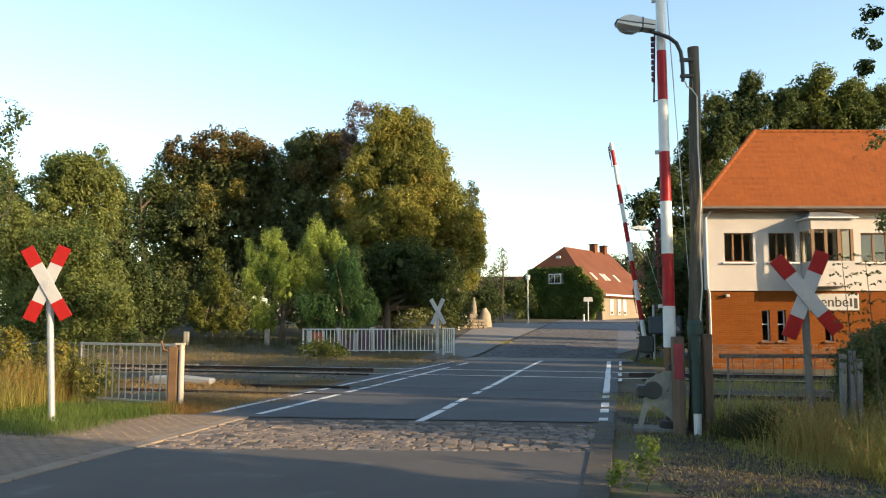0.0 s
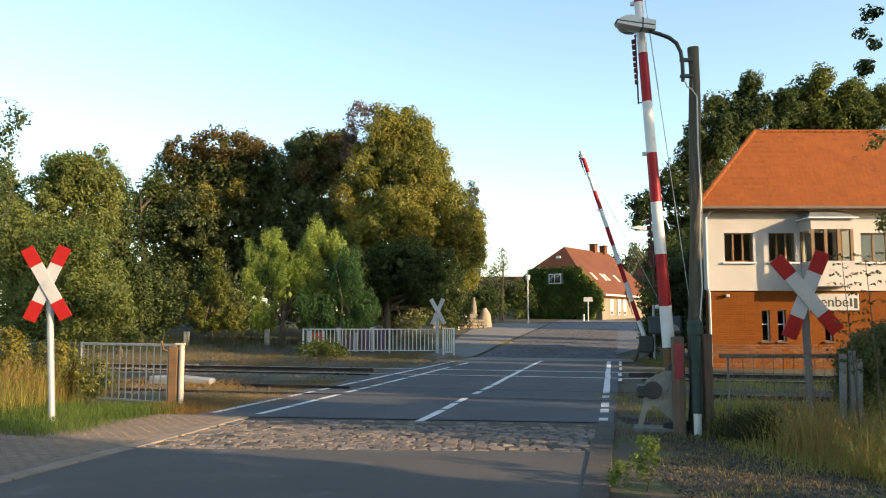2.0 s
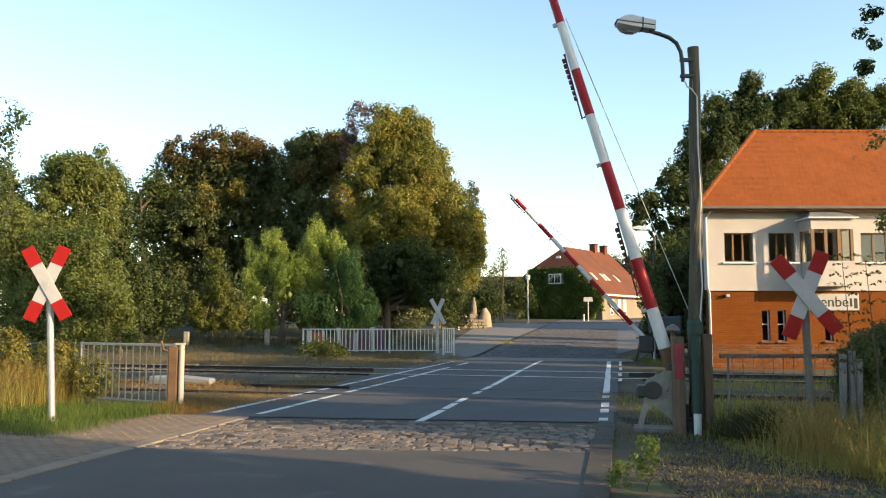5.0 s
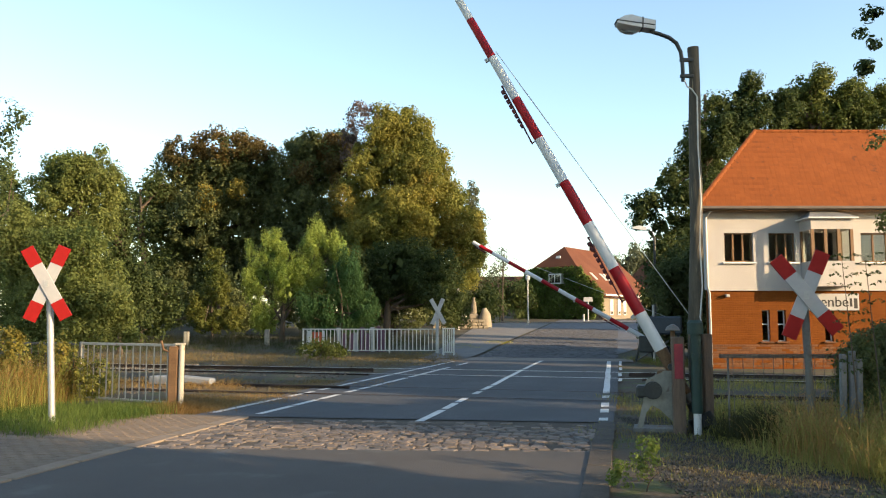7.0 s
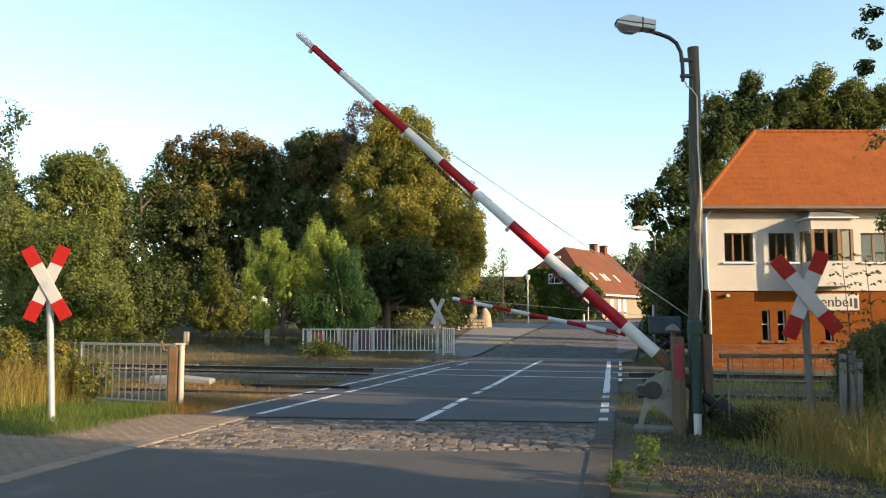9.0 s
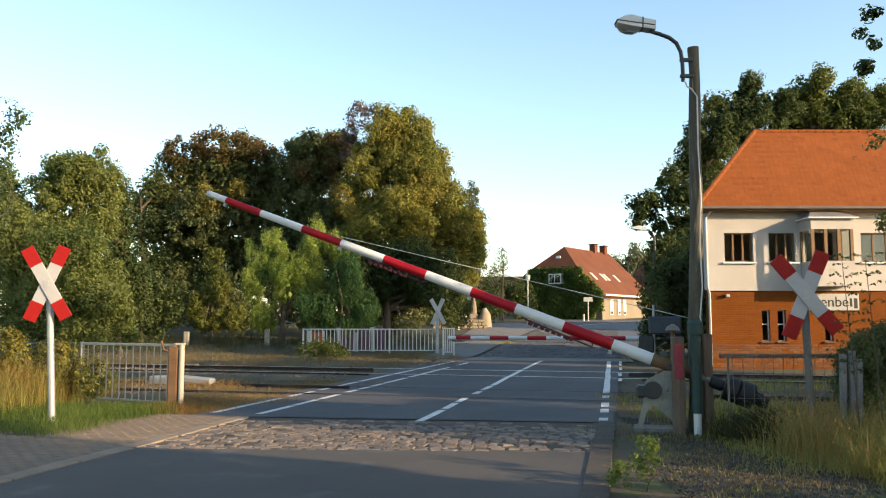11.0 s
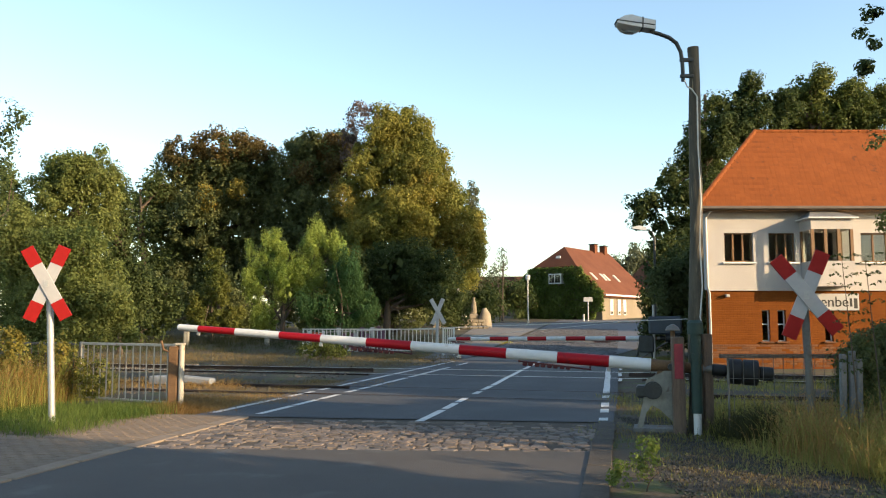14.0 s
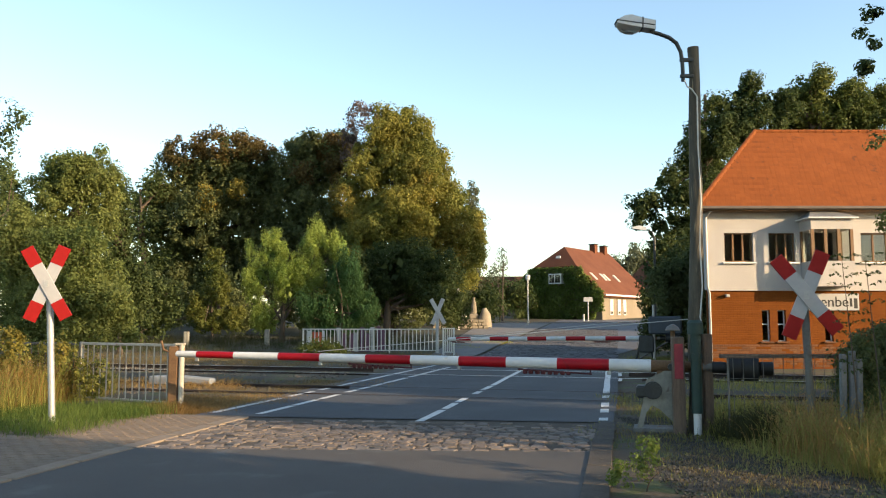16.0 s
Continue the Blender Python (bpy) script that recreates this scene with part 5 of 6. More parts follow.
    tree("shrub", -12.9, 44.5, [(-12.9, 0, 4.8, 0.64, 0.57, 0.83), (-12.7, 0, 3.1, 0.95, 0.86, 1.4), (-13.8, 0, 2.0, 0.83, 0.74, 1.14), (-12.0, 0, 1.5, 0.95, 0.86, 0.76), (-13.1, 0, 1.0, 0.95, 0.86, 0.51)], 200, 46, "leaf_olive", 0.13, "yellowing shrub beside the tracks", "shrub", boughs=4, spread=0.25, trunk_r=0.09, trunk_h=3, seed=9)
    tree("shrub", -16.3, 43, [(-16.3, 0, 1.8, 1.7, 1.2, 1.9), (-18.2, 0, 1.6, 1.6, 1.2, 1.6), (-15.2, 0, 2.4, 0.9, 0.9, 1.2)], 110, 70, "leaf_dark", 0.17, "dense dark shrub behind the tracks", "shrub", spread=0.45, trunk_r=0.09, trunk_h=2.5, seed=10)
    # left margin
    tree("tree", -16.2, 34.0, [(-15.9, 0, 7.6, 1.55, 1.4, 1.41), (-17.2, 0, 6.6, 1.17, 1.05, 1.51), (-15.0, 0, 6.3, 1.07, 0.96, 1.6), (-16.4, 0, 4.7, 2.04, 1.84, 1.94), (-14.5, 0, 3.2, 1.07, 0.96, 1.94), (-17.8, 0, 4.0, 1.21, 1.09, 2.19), (-15.0, 0, 9.0, 0.17, 0.15, 0.24), (-18.6, 0, 6.1, 1.07, 0.96, 1.7), (-19.0, 0, 7.6, 0.63, 0.57, 1.21), (-16.7, 0, 8.1, 0.92, 0.83, 0.97), (-15.5, 0, 8.1, 1.07, 0.96, 0.97), (-14.5, 0, 7.5, 0.58, 0.52, 0.87)], 1350, 52, "leaf_hazel", 0.11, "tall olive-green tree behind the verge", spread=0.3, trunk_r=0.2, seed=11, boughs=7)
    tree("tree", -15.0, 37.0, [(-15.2, 0, 6.7, 0.42, 0.38, 1.48), (-15.3, 0, 4.6, 0.63, 0.57, 1.85), (-14.4, 0, 2.8, 0.53, 0.48, 1.59)], 160, 60, "leaf_dark", 0.13, "dark slender tree behind the verge", spread=0.5, trunk_r=0.12, seed=12)
    tree("shrub", -10.6, 22.5, [(-11.8, 0, 2.4, 1.03, 0.93, 1.29), (-10.5, 0, 2.7, 0.96, 0.87, 1.38), (-9.5, 0, 2.0, 0.71, 0.64, 1.12), (-11.1, 0, 1.2, 1.45, 1.3, 0.64), (-12.3, 0, 3.8, 0.8, 0.72, 1.12), (-10.2, 0, 3.8, 0.64, 0.58, 0.74), (-9.1, 0, 1.7, 0.39, 0.35, 0.8), (-11.3, 0, 3.8, 0.8, 0.72, 0.64)], 1200, 48, "leaf_hazel", 0.08, "tangled olive shrub with ivy at the verge", "shrub", boughs=6, spread=0.24, trunk_r=0.07, trunk_h=2, seed=13)
    tree("tree", -14.6, 25.0, [(-14.1, 0, 8.0, 0.7, 0.7, 0.6), (-14.3, 0, 6.9, 0.6, 0.6, 0.5), (-14.1, 0, 5.8, 0.7, 0.7, 0.8), (-14.6, 0, 4.6, 1.0, 0.8, 0.9)], 48, 36, "leaf_dark", 0.13, "slender dark tree at the edge of the verge", spread=0.34, trunk_r=0.13, seed=14, shell=0.3, fill=0.0)
    tree("shrub", -8.3, 15.6, [(-8.9, 0, 0.9, 0.35, 0.3, 0.7), (-7.3, 0.5, 0.8, 0.3, 0.3, 0.5)], 26, 40, "leaf_yellow", 0.05, "yellow flowering weeds at the verge", "shrub", spread=0.13, trunk_r=0.012, trunk_h=0.8, seed=15, fill=0)
    tree("shrub", -8.0, 15.9, [(-8.7, 0, 0.6, 0.5, 0.4, 0.6), (-7.6, 0.5, 0.55, 0.45, 0.4, 0.5), (-9.4, 0.3, 0.8, 0.5, 0.4, 0.7)], 60, 50, "leaf_mid", 0.06, "leafy weeds growing through the railing", "shrub", spread=0.17, trunk_r=0.015, trunk_h=0.6, seed=27, fill=0.3)
    tree("shrub", 12.4, 45.0, [(11.9, 0, 2.0, 0.8, 0.9, 2.2), (13.1, 0, 3.2, 1.1, 1.0, 2.8), (12.2, 0, 4.4, 0.7, 0.8, 1.2)], 90, 60, "leaf_dark", 0.17, "dark shrubs along the village street", "shrub", spread=0.42, trunk_r=0.08, trunk_h=2.5, seed=28, fill=0.8)
    # right margin
    tree("tree", 13.6, 40.5, [(14.6, 0, 11.9, 1.5, 1.35, 1.62), (13.0, 0, 10.3, 1.16, 1.04, 1.62), (11.9, 0, 8.5, 0.98, 0.89, 1.45), (10.6, 0, 7.2, 0.98, 0.89, 0.87), (11.6, 0, 5.6, 1.27, 1.15, 2.02), (13.5, 0, 7.7, 1.74, 1.56, 2.31), (16.1, 0, 13.2, 0.93, 0.83, 1.1), (15.8, 0, 11.6, 1.45, 1.3, 1.45), (14.2, 0, 10.0, 1.27, 1.15, 1.74), (13.6, 0, 5.3, 1.27, 1.15, 2.6), (10.0, 0, 6.7, 0.46, 0.42, 0.41), (17.7, 0, 12.4, 0.98, 0.89, 1.45)], 800, 50, "leaf_dark", 0.16, "dark leafy tree behind the signal box", spread=0.36, trunk_r=0.3, seed=16, shell=0.5, fill=0.5, boughs=7)
    tree("tree", 19.9, 42.0, [(20.0, 0, 13.7, 1.32, 1.19, 1.14), (22.1, 0, 13.4, 1.32, 1.19, 1.08), (20.9, 0, 12.3, 2.1, 1.89, 1.32), (18.8, 0, 12.5, 1.08, 0.97, 1.32), (23.3, 0, 12.6, 1.5, 1.35, 1.5)], 620, 50, "leaf_mid", 0.15, "broad green tree behind the signal box roof", spread=0.36, trunk_r=0.3, seed=17, boughs=7)
    tree("tree", 31, 126, [(31, 0, 9.0, 2.4, 2, 2.8), (28, 0, 7.4, 2.0, 2, 2.6), (34, 0, 7.8, 2.4, 2, 3.2), (30, 0, 4.5, 4, 2, 3)], 120, 40, "leaf_grey", 0.45, "distant grey-green trees behind the houses", spread=1.0, trunk_r=0.3, seed=18)
    tree("shrub", 6.2, 86, [(8.2, 0, 2.3, 1.8, 1.6, 2.2), (5.4, 0, 2.6, 2.2, 1.6, 2.4), (2.4, 0, 2.8, 2.4, 1.6, 2.8)], 110, 60, "leaf_dark", 0.26, "dark hedge before the houses", "shrub", spread=0.7, trunk_r=0.1, trunk_h=2, seed=19)
    tree("tree", 6.0, 80, [(6.0, 0, 6.3, 0.7, 0.7, 1.5), (5.3, 0, 4.8, 0.6, 0.6, 0.9)], 26, 22, "leaf_grey", 0.2, "thin half-bare tree against the sky", spread=0.5, trunk_r=0.1, seed=20, shell=0.2, fill=0)
    tree("shrub", 12.2, 36.0, [(12.4, 0, 2.2, 1.6, 1.2, 2.2), (11.0, -0.5, 1.4, 1.1, 1.0, 1.5), (11.6, 0.5, 4.0, 1.2, 1.1, 2.0)], 120, 70, "leaf_dark", 0.17, "dark shrub beside the signal box", "shrub", spread=0.45, trunk_r=0.08, trunk_h=2, seed=21)
    tree("shrub", 6.2, 10.8, [(5.65, 0, 0.8, 0.3, 0.4, 0.6), (5.95, 0.1, 1.05, 0.34, 0.4, 0.55), (6.4, 0.3, 1.0, 0.4, 0.4, 0.7), (5.8, -0.1, 0.4, 0.4, 0.3, 0.4)], 260, 50, "leaf_deep_shade", 0.05, "dark bramble bush beside the sign", "shrub", spread=0.14, trunk_r=0.02, trunk_h=0.7, seed=22)
    tree("tree", 9.6, 12.0, [(9.6, 0, 6.5, 1.6, 1.6, 1.8), (7.6, 0, 6.0, 0.5, 0.5, 0.9)], 110, 26, "leaf_dark", 0.075, "overhanging dark leafy branches of a roadside tree", spread=(0.13, 0.1, 0.09), shell=0.1, trunk_r=0.16, seed=23, fill=0.2, limbs=9,
         extra=[("leaf_dark", [(6.65, 0, 6.34, 0.1, 0.09, 0.14), (6.7, 0, 5.96, 0.09, 0.08, 0.1), (6.58, 0, 5.6, 0.12, 0.11, 0.05), (6.48, 0, 6.12, 0.05, 0.05, 0.07), (6.55, 0, 5.5, 0.07, 0.06, 0.05), (6.69, 0, 4.42, 0.08, 0.07, 0.09), (6.7, 0, 3.16, 0.07, 0.06, 0.17), (6.63, 0, 4.35, 0.05, 0.05, 0.04), (6.69, 0, 6.46, 0.09, 0.08, 0.1)], 30)])
    tree("shrub", 0.5, 73, [(-3.5, 0, 2.4, 2.4, 1.6, 2.6), (0, 0, 2.2, 2.4, 1.6, 2.4), (3.4, 0, 1.8, 2.0, 1.6, 2.0), (-7, 0, 2.6, 2.4, 1.6, 2.8)], 130, 60, "leaf_dark", 0.24, "dark shrubs behind the stone wall", "shrub", spread=0.7, trunk_r=0.1, trunk_h=2, seed=24, fill=1.0)
    # Hedge out of view, added only to shade the right verge.
    tree("hedge", 8.2, 6.0, [(8.2, -3.4, 1.2, 0.8, 0.9, 1.1), (8.2, -1.6, 1.3, 0.8, 0.9, 1.2), (8.2, 0.2, 1.2, 0.8, 0.9, 1.1), (8.3, 1.2, 1.0, 0.5, 0.5, 0.9)], 115, 44, "leaf_mid", 0.09, "unseen loose hedge added to shade the right verge", "hedge", spread=0.26, trunk_r=0.05, trunk_h=1.2, seed=25, fill=0.3)
    # Shrub out of view, added to throw shade on the right-hand cross.
    tree("shrub", 8.6, 8.7, [(8.6, 0, 3.0, 0.45, 0.6, 0.9)], 60, 44, "leaf_mid", 0.1, "unseen narrow shrub added to shade the right-hand sign", "shrub", spread=0.26, trunk_r=0.05, trunk_h=2.6, seed=26, fill=0.8)
    tree("shrub", 10.0, 34.0, [(9.0, 0, 1.0, 0.49, 0.44, 0.97), (10.1, 0, 1.8, 1.07, 0.96, 1.85), (10.8, 0, 3.7, 0.73, 0.66, 1.46), (9.6, 0, 3.2, 0.87, 0.79, 1.21)], 320, 50, "leaf_deep_shade", 0.13, "dark dense shrub behind the far barrier", "shrub", spread=0.3, trunk_r=0.06, trunk_h=2, seed=74, fill=0.8, boughs=4)
    # unseen trees added beside the road to shade the crossing and the foreground
    for i, (x, y, h) in enumerate(((16.0, 5.5, 8.5), (16.5, 9.8, 8.5), (16.0, 13.2, 8.0), (16.5, 16.6, 8.0), (16.0, 19.6, 7.5))):
        lobes = [(x, 0, h * 0.62, 2.0, 1.8, h * 0.36), (x, 0, h * 0.3, 1.9, 1.7, h * 0.3)] if i else [(x, 0.4, 3.2, 1.9, 1.5, 2.5), (x, -1.5, 4.3, 1.6, 1.35, 2.6), (x, -0.9, 10.4, 2.4, 2.7, 2.7), (x + 1.2, -3.6, 13.2, 2.2, 1.9, 2.0)]
        tree("tree", x, y, lobes, 110 if i else 260, 44, "leaf_mid", 0.29, "unseen roadside tree added to shade the crossing and foreground", spread=0.6, trunk_r=0.22, seed=30 + i, group="roadside trees")
    # Hidden trees added to cast shade over the village street.
    for i, (x, y, h) in enumerate(((32, 51, 12), (33, 55, 12.5), (34.5, 59, 12), (33.5, 63, 12))):
        tree("tree", x, y, [(x, 0, h * 0.62, 3.0, 2.3, h * 0.36), (x, 0, h * 0.3, 2.8, 2.2, h * 0.3)], 130, 40, "leaf_mid", 0.42, "tall unseen tree added to shade the village street", spread=0.85, trunk_r=0.25, seed=50 + i, group="yard trees")
    for i, (x, y, h) in enumerate(((14.0, -1.5, 8.0), (14.0, -6.0, 8.5), (15.0, -10.0, 9.0), (16.0, -14.5, 9.5))):
        tree("tree", x, y, [(x, 0, h * 0.62, 2.2, 2.0, h * 0.36), (x, 0, h * 0.3, 2.1, 1.9, h * 0.3)], 110, 40, "leaf_mid", 0.31, "unseen roadside tree added to shade the crossing and foreground", spread=0.6, trunk_r=0.22, seed=40 + i, group="roadside trees")


trees()

# ---- grass and weeds ----
grass("grass", [(-8.5, -5.2, 11.2, 13.4, 12000, 0.2, 0.6), (-7.2, -4.9, 13.2, 14.7, 6500, 0.2, 0.6)], "grass_green", "short green grass on the verge", 1)
grass("dry_grass", [(4.1, 7.6, 8.0, 10.6, 1600, 0.6, 1.1), (4.1, 4.5, 9.2, 9.7, 200, 0.62, 0.9), (4.6, 5.0, 10.2, 10.7, 260, 0.7, 1.0), (5.0, 5.5, 8.9, 9.5, 300, 0.62, 1.0), (5.7, 6.2, 9.6, 10.2, 300, 0.8, 1.0), (-9.9, -7.6, 12.6, 16.5, 5500, 0.85, 0.6), (-9.6, -7.4, 14.8, 18, 3000, 0.7, 0.6), (-12, -5, 18.6, 20.5, 2500, 0.18, 0.8)], "grass_dry", "tall dry yellow grass", 2, 0.35)
grass("straw", [(-5.4, -3.9, 13.9, 15.4, 5000, 0.09, 1.3), (-5.25, -4.55, 14.3, 14.8, 2500, 0.16, 1.2), (-7.4, -4.7, 12.2, 13.9, 2600, 0.07, 1.3), (-5.6, -3.0, 15.4, 17.2, 5000, 0.07, 1.3), (-3.6, -1.2, 19.5, 21.5, 1500, 0.08, 1.2)], "grass_dry", "flattened orange straw beside the pavement", 7)
grass("tall_grass", [(-9.9, -7.3, 12.8, 16.5, 6500, 0.75, 0.7), (-9.4, -7.4, 15, 18, 2500, 0.6, 0.7), (4.5, 8.0, 7.8, 10.6, 26000, 0.42, 1.2), (4.4, 8.5, 10.6, 14, 9000, 0.34, 0.9), (3.7, 5.0, 8.6, 10.9, 3000, 0.12, 0.9), (4.0, 5.3, 11.0, 12.4, 4000, 0.22, 0.7), (4.2, 4.7, 9.3, 9.9, 900, 0.5, 0.9), (4.9, 5.5, 8.6, 9.2, 1000, 0.6, 1.0), (5.4, 6.2, 9.9, 10.6, 1000, 0.75, 0.9), (6.0, 6.6, 8.6, 9.4, 1000, 0.7, 1.0)], "grass_mixed", "tall tangled green and straw grass", 3, 0.12)
grass("weeds", [(2.0, 4.6, 5.0, 12.5, 2600, 0.07, 0.9), (3.3, 6.0, 12.5, 17, 3500, 0.12, 0.9), (2.3, 3.9, 43.5, 46, 1500, 0.12, 0.6), (0.3, 1.7, 39.5, 43, 1500, 0.12, 0.6), (7.4, 9.5, 28, 33, 2500, 0.22, 0.8), (5.8, 14, 18.3, 21, 4000, 0.18, 0.8)], "grass_mixed", "sparse weeds and dry stalks", 4)
grass("shade_dark_weeds", [(-24, -1.0, 39.5, 49, 15000, 0.5, 0.8), (-24, -7.0, 37.5, 40, 3000, 0.3, 0.8), (3.95, 4.75, 10.6, 11.0, 3000, 0.45, 0.7), (3.95, 5.3, 11.2, 11.6, 1500, 0.3, 0.7)], "weed_shade_dark", "weeds coloured dark, mostly for the shade under the trees", 5)
grass("stubble", [(-18, 0.6, 28.0, 37.5, 24000, 0.17, 1.2), (2.5, 4.3, 7.6, 12.4, 4500, 0.05, 1.3), (-3.5, 0.8, 33.0, 36.0, 3500, 0.12, 1.0), (7.6, 9.6, 27.5, 33, 3500, 0.16, 1.0), (-14, -2.6, 18.8, 21.6, 7000, 0.10, 1.1), (-5.6, -3.2, 15, 19.0, 3500, 0.08, 1.1), (3.2, 5.4, 12.4, 18, 3500, 0.08, 1.1)], "grass_straw", "short dry stubble beside the tracks", 6)
tree("weed_bush", -8.3, 15.3, [(-9.0, 0, 0.75, 0.5, 0.4, 0.75), (-8.2, -0.2, 0.7, 0.45, 0.35, 0.6), (-7.5, 0.3, 0.8, 0.4, 0.3, 0.6), (-9.6, -0.4, 0.9, 0.4, 0.4, 0.8), (-6.9, 0.5, 0.5, 0.35, 0.3, 0.45)], 300, 30, "leaf_weed", 0.055, "tangled leafy weeds and goldenrod in the railing", "plant", spread=0.11, trunk_r=0.01, trunk_h=0.9, seed=62, fill=0.1, droop=0.6,
     extra=[("leaf_yellow", [(-9.1, -0.5, 1.15, 0.22, 0.2, 0.45), (-8.0, -0.5, 1.3, 0.16, 0.15, 0.3), (-7.2, -0.2, 1.1, 0.12, 0.1, 0.2)], 60)])
tree("weed_bush", 1.95, 7.75, [(1.8, 0, 0.18, 0.2, 0.2, 0.2), (2.02, 0.2, 0.3, 0.13, 0.15, 0.2), (1.66, -0.2, 0.1, 0.14, 0.14, 0.12)], 60, 26, "leaf_ivy", 0.035, "low green and yellow weed at the road edge", "plant", spread=0.06, trunk_r=0.008, trunk_h=0.3, seed=60, fill=0)
tree("weed_bush", -5.2, 33.0, [(-5.2, 0, 0.45, 0.8, 0.4, 0.45), (-4.4, 0, 0.4, 0.5, 0.4, 0.4)], 50, 40, "leaf_mid", 0.08, "low rounded weed bush beside the tracks", "plant", spread=0.2, trunk_r=0.02, trunk_h=0.4, seed=61)


def sapling(x, y, top, label, seed):
    """A thin stem with long drooping compound leaves to both sides."""
    rng = np.random.default_rng(seed)
    t = thing("sapling", pose(x, y, 0), label, "plant", "saplings")
    part("stem", tube([(0.12, 0, 0), (0.06, 0, top * 0.5), (-0.02, 0, top)], [0.012, 0.008, 0.003], 6), "bark", t)
    cs = []
    for i in range(13):
        z = top * (0.42 + 0.58 * i / 12)
        for side in (-1, 1):
            if rng.random() < 0.25:
                continue
            L = rng.uniform(0.12, 0.24)
            for k in range(7):
                f = (k + 0.5) / 7
                cs.append((0.03 + side * L * f, rng.normal(0, 0.03), z + 0.05 * math.sin(f * 2.6) + rng.normal(0, 0.006)))
    part("foliage", fast_mesh("foliage", leaves(rng, np.array(cs), 0.014, 4, 0.032, 0.9), 4, "leaf_dark"), None, t)


sapling(4.72, 9.3, 2.32, "thin dark sapling with feathery leaves beside the sign", 70)
sapling(5.1, 9.5, 2.36, "thin dark sapling with feathery leaves in the grass", 71)

# ---- stones, tiles and bricks ----
def stone_mesh(name, w, d, h, material, rng):
    """A worn stone: flared foot, rounded shoulders and a slightly uneven crown."""
    j = lambda a: a * rng.uniform(0.85, 1.05)
    lo = [(-w / 2, -d / 2, 0), (w / 2, -d / 2, 0), (w / 2, d / 2, 0), (-w / 2, d / 2, 0)]
    mid = [(x * 0.97, y * 0.97, h * 0.86) for x, y, z in lo]
    hi = [(j(x * 0.86), j(y * 0.86), h * rng.uniform(0.95, 1.05)) for x, y, z in lo]
    faces = [(i, (i + 1) % 4, 4 + (i + 1) % 4, 4 + i) for i in range(4)] + [(4 + i, 4 + (i + 1) % 4, 8 + (i + 1) % 4, 8 + i) for i in range(4)] + [(8, 9, 10, 11)]
    me = raw_mesh(name, lo + mid + hi, faces, material)
    return me


def cobbles():
    rng = random.Random(8)
    kinds = [stone_mesh("cobble", rng.uniform(0.125, 0.2), rng.uniform(0.10, 0.15), 0.075, "cobble", rng) for _ in range(12)]
    made, rest_v, rest_f = 0, [], []
    rows = int(3.0 / 0.155)
    for r in range(rows):
        s = 10.02 + r * 0.155
        off = -2.85 + rng.uniform(0, 0.1)
        while off < 2.9:
            w = rng.uniform(0.165, 0.215)
            x, y = road_x(s) + off + w / 2, s - skew(s) * (off + w / 2)
            ragged = (r >= rows - 4 and rng.random() < 0.3 + 0.2 * (r - rows + 4)) or rng.random() < 0.06 + 0.1 * (off > 1.6)
            if not ragged:
                m = pose(x + rng.uniform(-0.015, 0.015), y + rng.uniform(-0.02, 0.02), -0.0665 + rng.uniform(-0.007, 0.004), rng.uniform(-3, 3), rng.uniform(-3, 3), -8 + rng.uniform(-22, 22))
                me = rng.choice(kinds)
                if made < 300 and -2.4 < off < 1.9 and r > 1 and (r + int(off * 5)) % 2 == 0:
                    part("cobble", me, None, road, m=m)
                    made += 1
                else:
                    k = len(rest_v)
                    rest_v += [m @ v.co for v in me.vertices]
                    rest_f += [[k + i for i in p.vertices] for p in me.polygons]
            off += w
    ob = part("cobbles", raw_mesh("cobbles", rest_v, rest_f, "cobble"), None, road)
    tagged(ob, "worn cobblestones", kind="stuff")
    # village street, too far off to tell every stone
    vs, fs = [], []
    far = [stone_mesh("cobble", 0.2, 0.17, 0.05, "cobble_blue_shade", rng) for _ in range(4)]
    s = 34.05
    while s < 62:
        off = -2.8
        while off < 2.85:
            w = rng.uniform(0.2, 0.26)
            x, y = road_x(s) + off + w / 2, s - 0.222 * (off + w / 2)
            m = pose(x, y, gz(x, y) - 0.03 + rng.uniform(-0.012, 0.01), rng.uniform(-4, 4), rng.uniform(-4, 4), -12.5)
            me = far[rng.randrange(4)]
            k = len(vs)
            vs += [m @ v.co for v in me.vertices]
            fs += [[k + i for i in p.vertices] for p in me.polygons]
            off += w
        s += 0.21
    ob = part("street_cobbles", raw_mesh("street_cobbles", vs, fs, "cobble_blue_shade"), None, road)
    tagged(ob, "street cobbles in a blue-grey shade tone", kind="stuff")


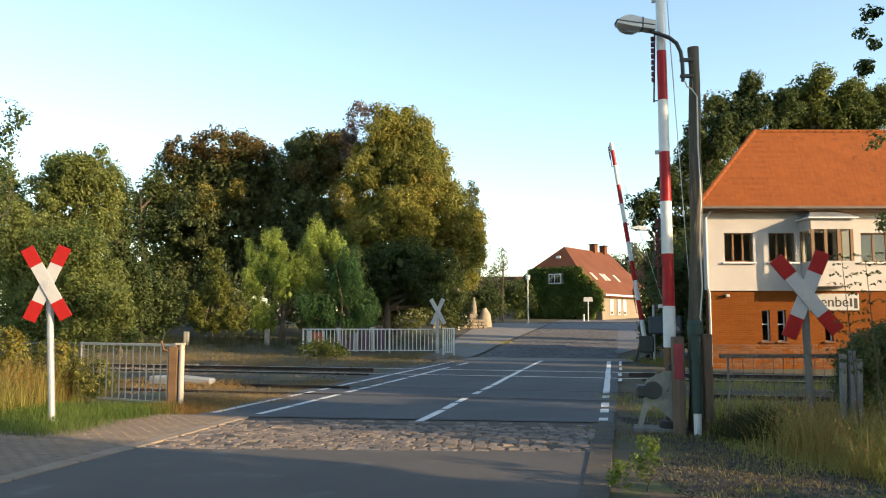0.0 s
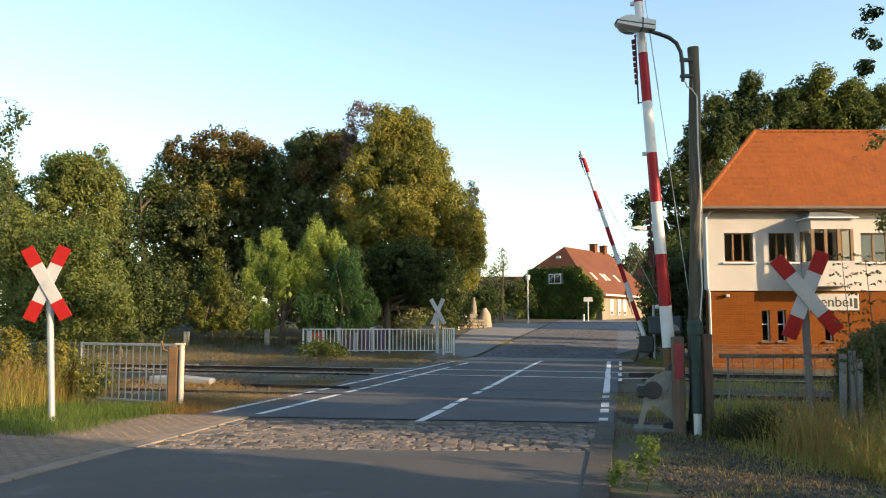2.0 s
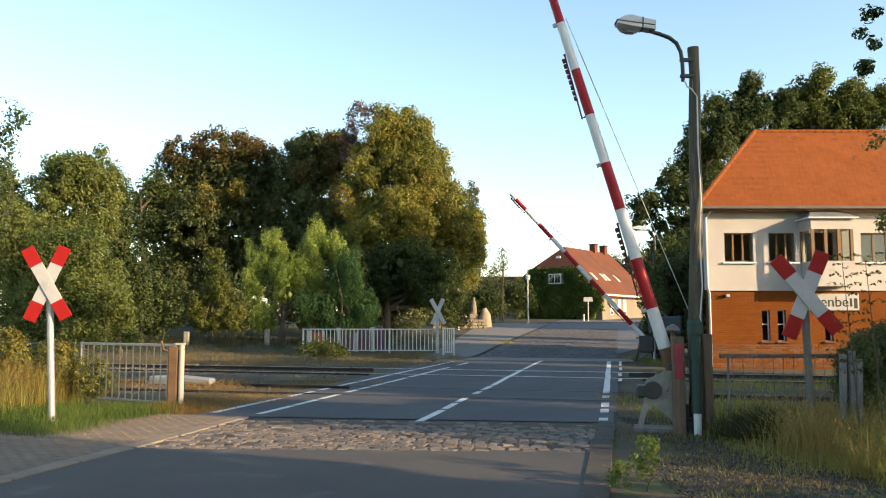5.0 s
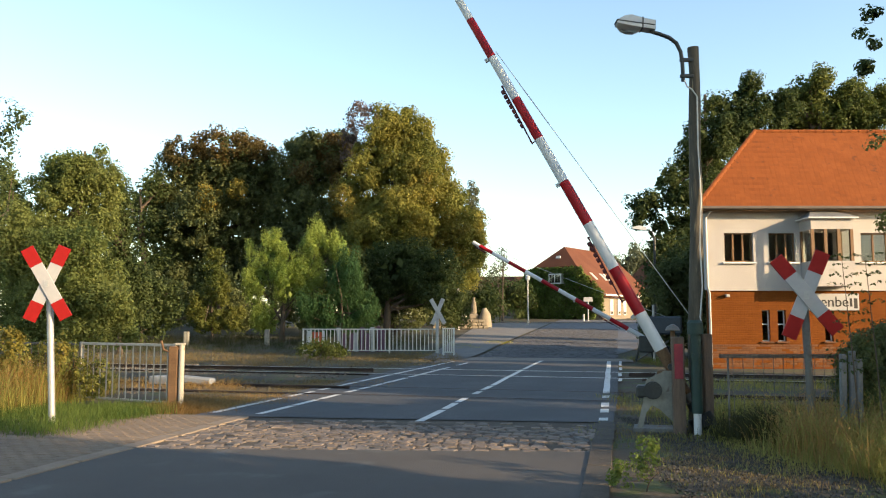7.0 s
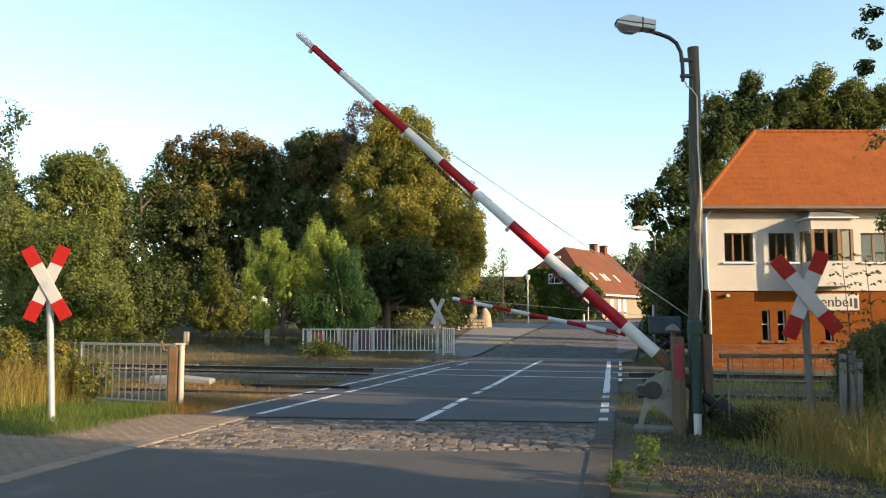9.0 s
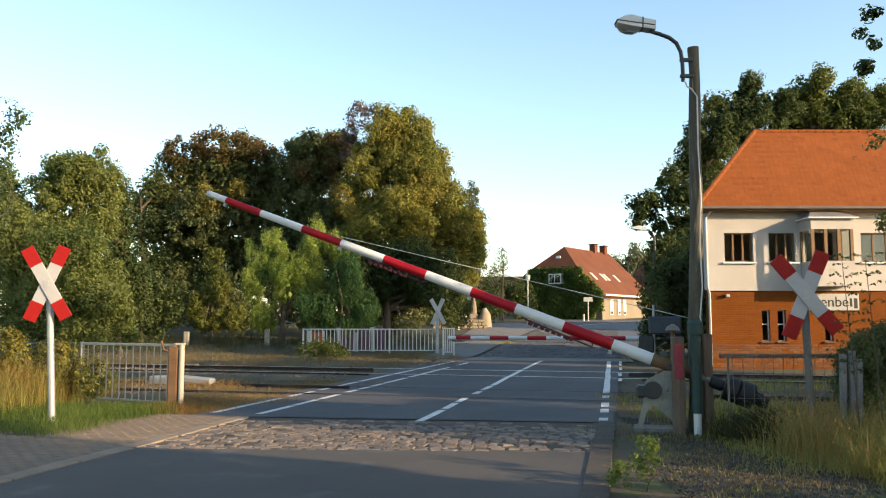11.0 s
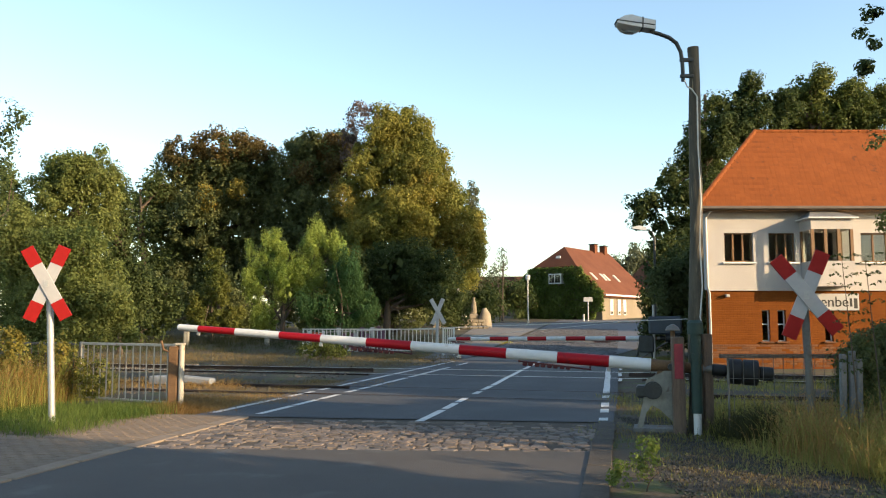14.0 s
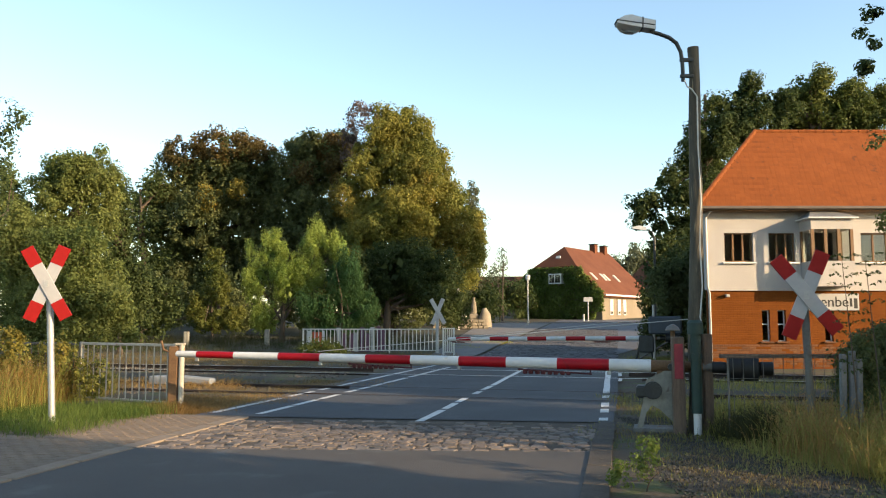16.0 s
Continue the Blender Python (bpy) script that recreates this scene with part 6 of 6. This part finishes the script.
def roof_tiles():
    """Flat clay tiles in overlapping courses on the front slope."""
    X0, X1, Y, D, e, ez, rz, ry, ra, rb = BOX
    rng = random.Random(4)
    run, rise = ry + e, rz - ez
    L = math.hypot(run, rise)
    tilt = math.degrees(math.atan2(rise, run))
    tile = raw_mesh("roof_tile", [(-0.085, -0.02, 0), (0.085, -0.02, 0), (0.085, 0.19, 0), (-0.085, 0.19, 0), (-0.085, 0.0, 0.022), (-0.045, -0.03, 0.022), (0.045, -0.03, 0.022), (0.085, 0.0, 0.022), (0.085, 0.19, 0.016), (-0.085, 0.19, 0.016)],
                    [(4, 5, 6, 7, 8, 9), (0, 1, 7, 6, 5, 4), (1, 2, 8, 7), (3, 0, 4, 9), (2, 3, 9, 8)], "tile")
    made, vs, fs = 0, [], []
    n = int(L / 0.165)
    for r in range(n):
        t = (r + 0.1) / n
        xl, xr = X0 - e + (ra - X0 + e) * t + 0.06, X1 + e + (rb - X1 - e) * t - 0.06
        y, z = -e + run * t, ez + rise * t
        x = xl + (0.09 if r % 2 else 0)
        while x < xr:
            m = pose(x, y, z + 0.008, tilt + 5 + rng.uniform(-1.2, 1.2), rng.uniform(-1, 1), rng.uniform(-1.2, 1.2))
            if made < 300 and x < 13.2 and r % 2 == 0:
                part("roof_tile", tile, None, box_roof, m=m)
                made += 1
            else:
                k = len(vs)
                vs += [m @ v.co for v in tile.vertices]
                fs += [[k + i for i in p.vertices] for p in tile.polygons]
            x += 0.173
    tagged(part("roof_tiles", raw_mesh("roof_tiles", vs, fs, "tile"), None, box_roof), "orange clay tiles", kind="stuff")


def bricks():
    X0, X1, Y, D, *_ = BOX
    rng = random.Random(6)
    kinds = {}
    for m in ("brick", "brick_worn"):
        for w in (0.235, 0.11):
            bm = box(-w / 2, w / 2, 0, 0.05, -0.032, 0.032, 0.004)
            bm.faces.ensure_lookup_table()
            kinds[m, w] = mesh_of("brick", bm, m)
    holes = [(10.86, 11.14, 0.88, 1.94), (11.40, 11.68, 0.88, 1.94), (13.0, 13.28, 0.88, 1.94), (15.3, 15.6, 0.88, 1.94)]
    rest = {"brick": ([], []), "brick_worn": ([], [])}
    made, z, row = 0, 0.05, 0
    while z < 2.6:
        worn = z < 0.78
        x = X0 + 0.07 + (0.06 if row % 2 else 0.18)
        w = 0.235 if row % 2 else 0.235
        while x < X1 - 0.15:
            if not any(h[0] - 0.1 < x < h[1] + 0.1 and h[2] - 0.05 < z < h[3] + 0.03 for h in holes):
                kind = "brick_worn" if worn and rng.random() < 0.75 else "brick"
                y = (0.012 if worn else 0.0455) + rng.uniform(-0.0015, 0.0015)
                me = kinds[kind, w]
                if made < 300 and worn and x < 15:
                    part("brick", me, None, box_thing, m=pose(x, y, z))
                    made += 1
                else:
                    vs, fs = rest[kind]
                    k = len(vs)
                    vs += [(v.co.x + x, v.co.y + y, v.co.z + z) for v in me.vertices]
                    fs += [[k + i for i in p.vertices] for p in me.polygons]
            x += w + 0.012
        z += 0.077
        row += 1
    for kind, (vs, fs) in rest.items():
        tagged(part("bricks", raw_mesh("bricks", vs, fs, kind), None, box_thing), "courses of orange brick", kind="stuff")


def pebbles(name, regions, material, label, seed):
    """Loose angular stones: (x0, x1, y of the middle, half width, count, size); y may be a function of x."""
    rng = np.random.default_rng(seed)
    out = []
    tri = np.array([(0, 2, 4), (2, 1, 4), (1, 3, 4), (3, 0, 4), (2, 0, 5), (1, 2, 5), (3, 1, 5), (0, 3, 5)])
    for x0, x1, mid, half, n, size, lift in regions:
        x = rng.uniform(x0, x1, n)
        y = np.array([mid(v) if callable(mid) else mid for v in x.tolist()]) + rng.uniform(-half, half, n)
        c = np.stack([x, y, np.full(n, lift)], 1)
        s = size * rng.uniform(0.5, 1.3, (n, 1))
        ax = rng.normal(0, 1, (n, 3, 3)) * 0.35 + np.eye(3)
        p = np.stack([c + ax[:, 0] * s, c - ax[:, 0] * s, c + ax[:, 1] * s, c - ax[:, 1] * s, c + ax[:, 2] * s * 0.7, c - ax[:, 2] * s * 0.7], 1)
        out.append(p)
    p = np.concatenate(out)
    n = len(p)
    me = bpy.data.meshes.new(name)
    me.from_pydata(p.reshape(-1, 3).tolist(), [], (tri[None] + 6 * np.arange(n)[:, None, None]).reshape(-1, 3).tolist())
    me.materials.append(M[material])
    tagged(part(name, me, None), label, "stones", kind="stuff")


def pavers():
    rng = random.Random(12)
    kinds = [stone_mesh("paver", 0.195, 0.098, 0.05, "paver", rng) for _ in range(4)]
    made, vs, fs = 0, [], []
    s, r = 6.0, 0
    while s < 13.0:
        off = -6.35 + (0.1 if r % 2 else 0)
        while off < -3.1:
            x, y = road_x(s) + off, s - skew(s) * off
            m = pose(x, y, -0.041 + rng.uniform(-0.003, 0.003), rng.uniform(-1, 1), rng.uniform(-1, 1), -12.5 + rng.uniform(-1.5, 1.5))
            me = rng.choice(kinds)
            if made < 300 and s > 9.6 and (r + int(off * 5)) % 3 == 0:
                part("paver", me, None, near_path, m=m)
                made += 1
            else:
                k = len(vs)
                vs += [m @ v.co for v in me.vertices]
                fs += [[k + i for i in p.vertices] for p in me.polygons]
            off += 0.202
        s += 0.105
        r += 1
    tagged(part("pavers", raw_mesh("pavers", vs, fs, "paver"), None, near_path), "worn sandy pavers", kind="stuff")


middle_ab = lambda x: (rail_y(x, "a") + rail_y(x, "b")) / 2
middle_cd = lambda x: (rail_y(x, "c") + rail_y(x, "d")) / 2
pebbles("ballast_stones", [(-16, -2.9, middle_ab, 2.2, 6500, 0.055, -0.06), (6.4, 16, middle_ab, 2.0, 3500, 0.055, -0.06), (-12, -3.2, middle_cd, 1.4, 2200, 0.045, -0.05), (5.4, 12, middle_cd, 1.3, 1500, 0.045, -0.05), (-18, -0.5, 29.0, 1.2, 1000, 0.04, -0.035), (-14, -4, 20.0, 0.9, 1200, 0.045, -0.03)], "ballast_stone", "loose brown ballast stones between the rails", 80)
pebbles("gravel", [(2.2, 4.6, 7.2, 2.4, 5500, 0.014, -0.02), (2.9, 4.2, 11.5, 2.0, 2500, 0.014, -0.02)], "gravel_stone", "scattered grey gravel on the verge", 81)
cobbles()
pavers()
roof_tiles()
bricks()
motions()
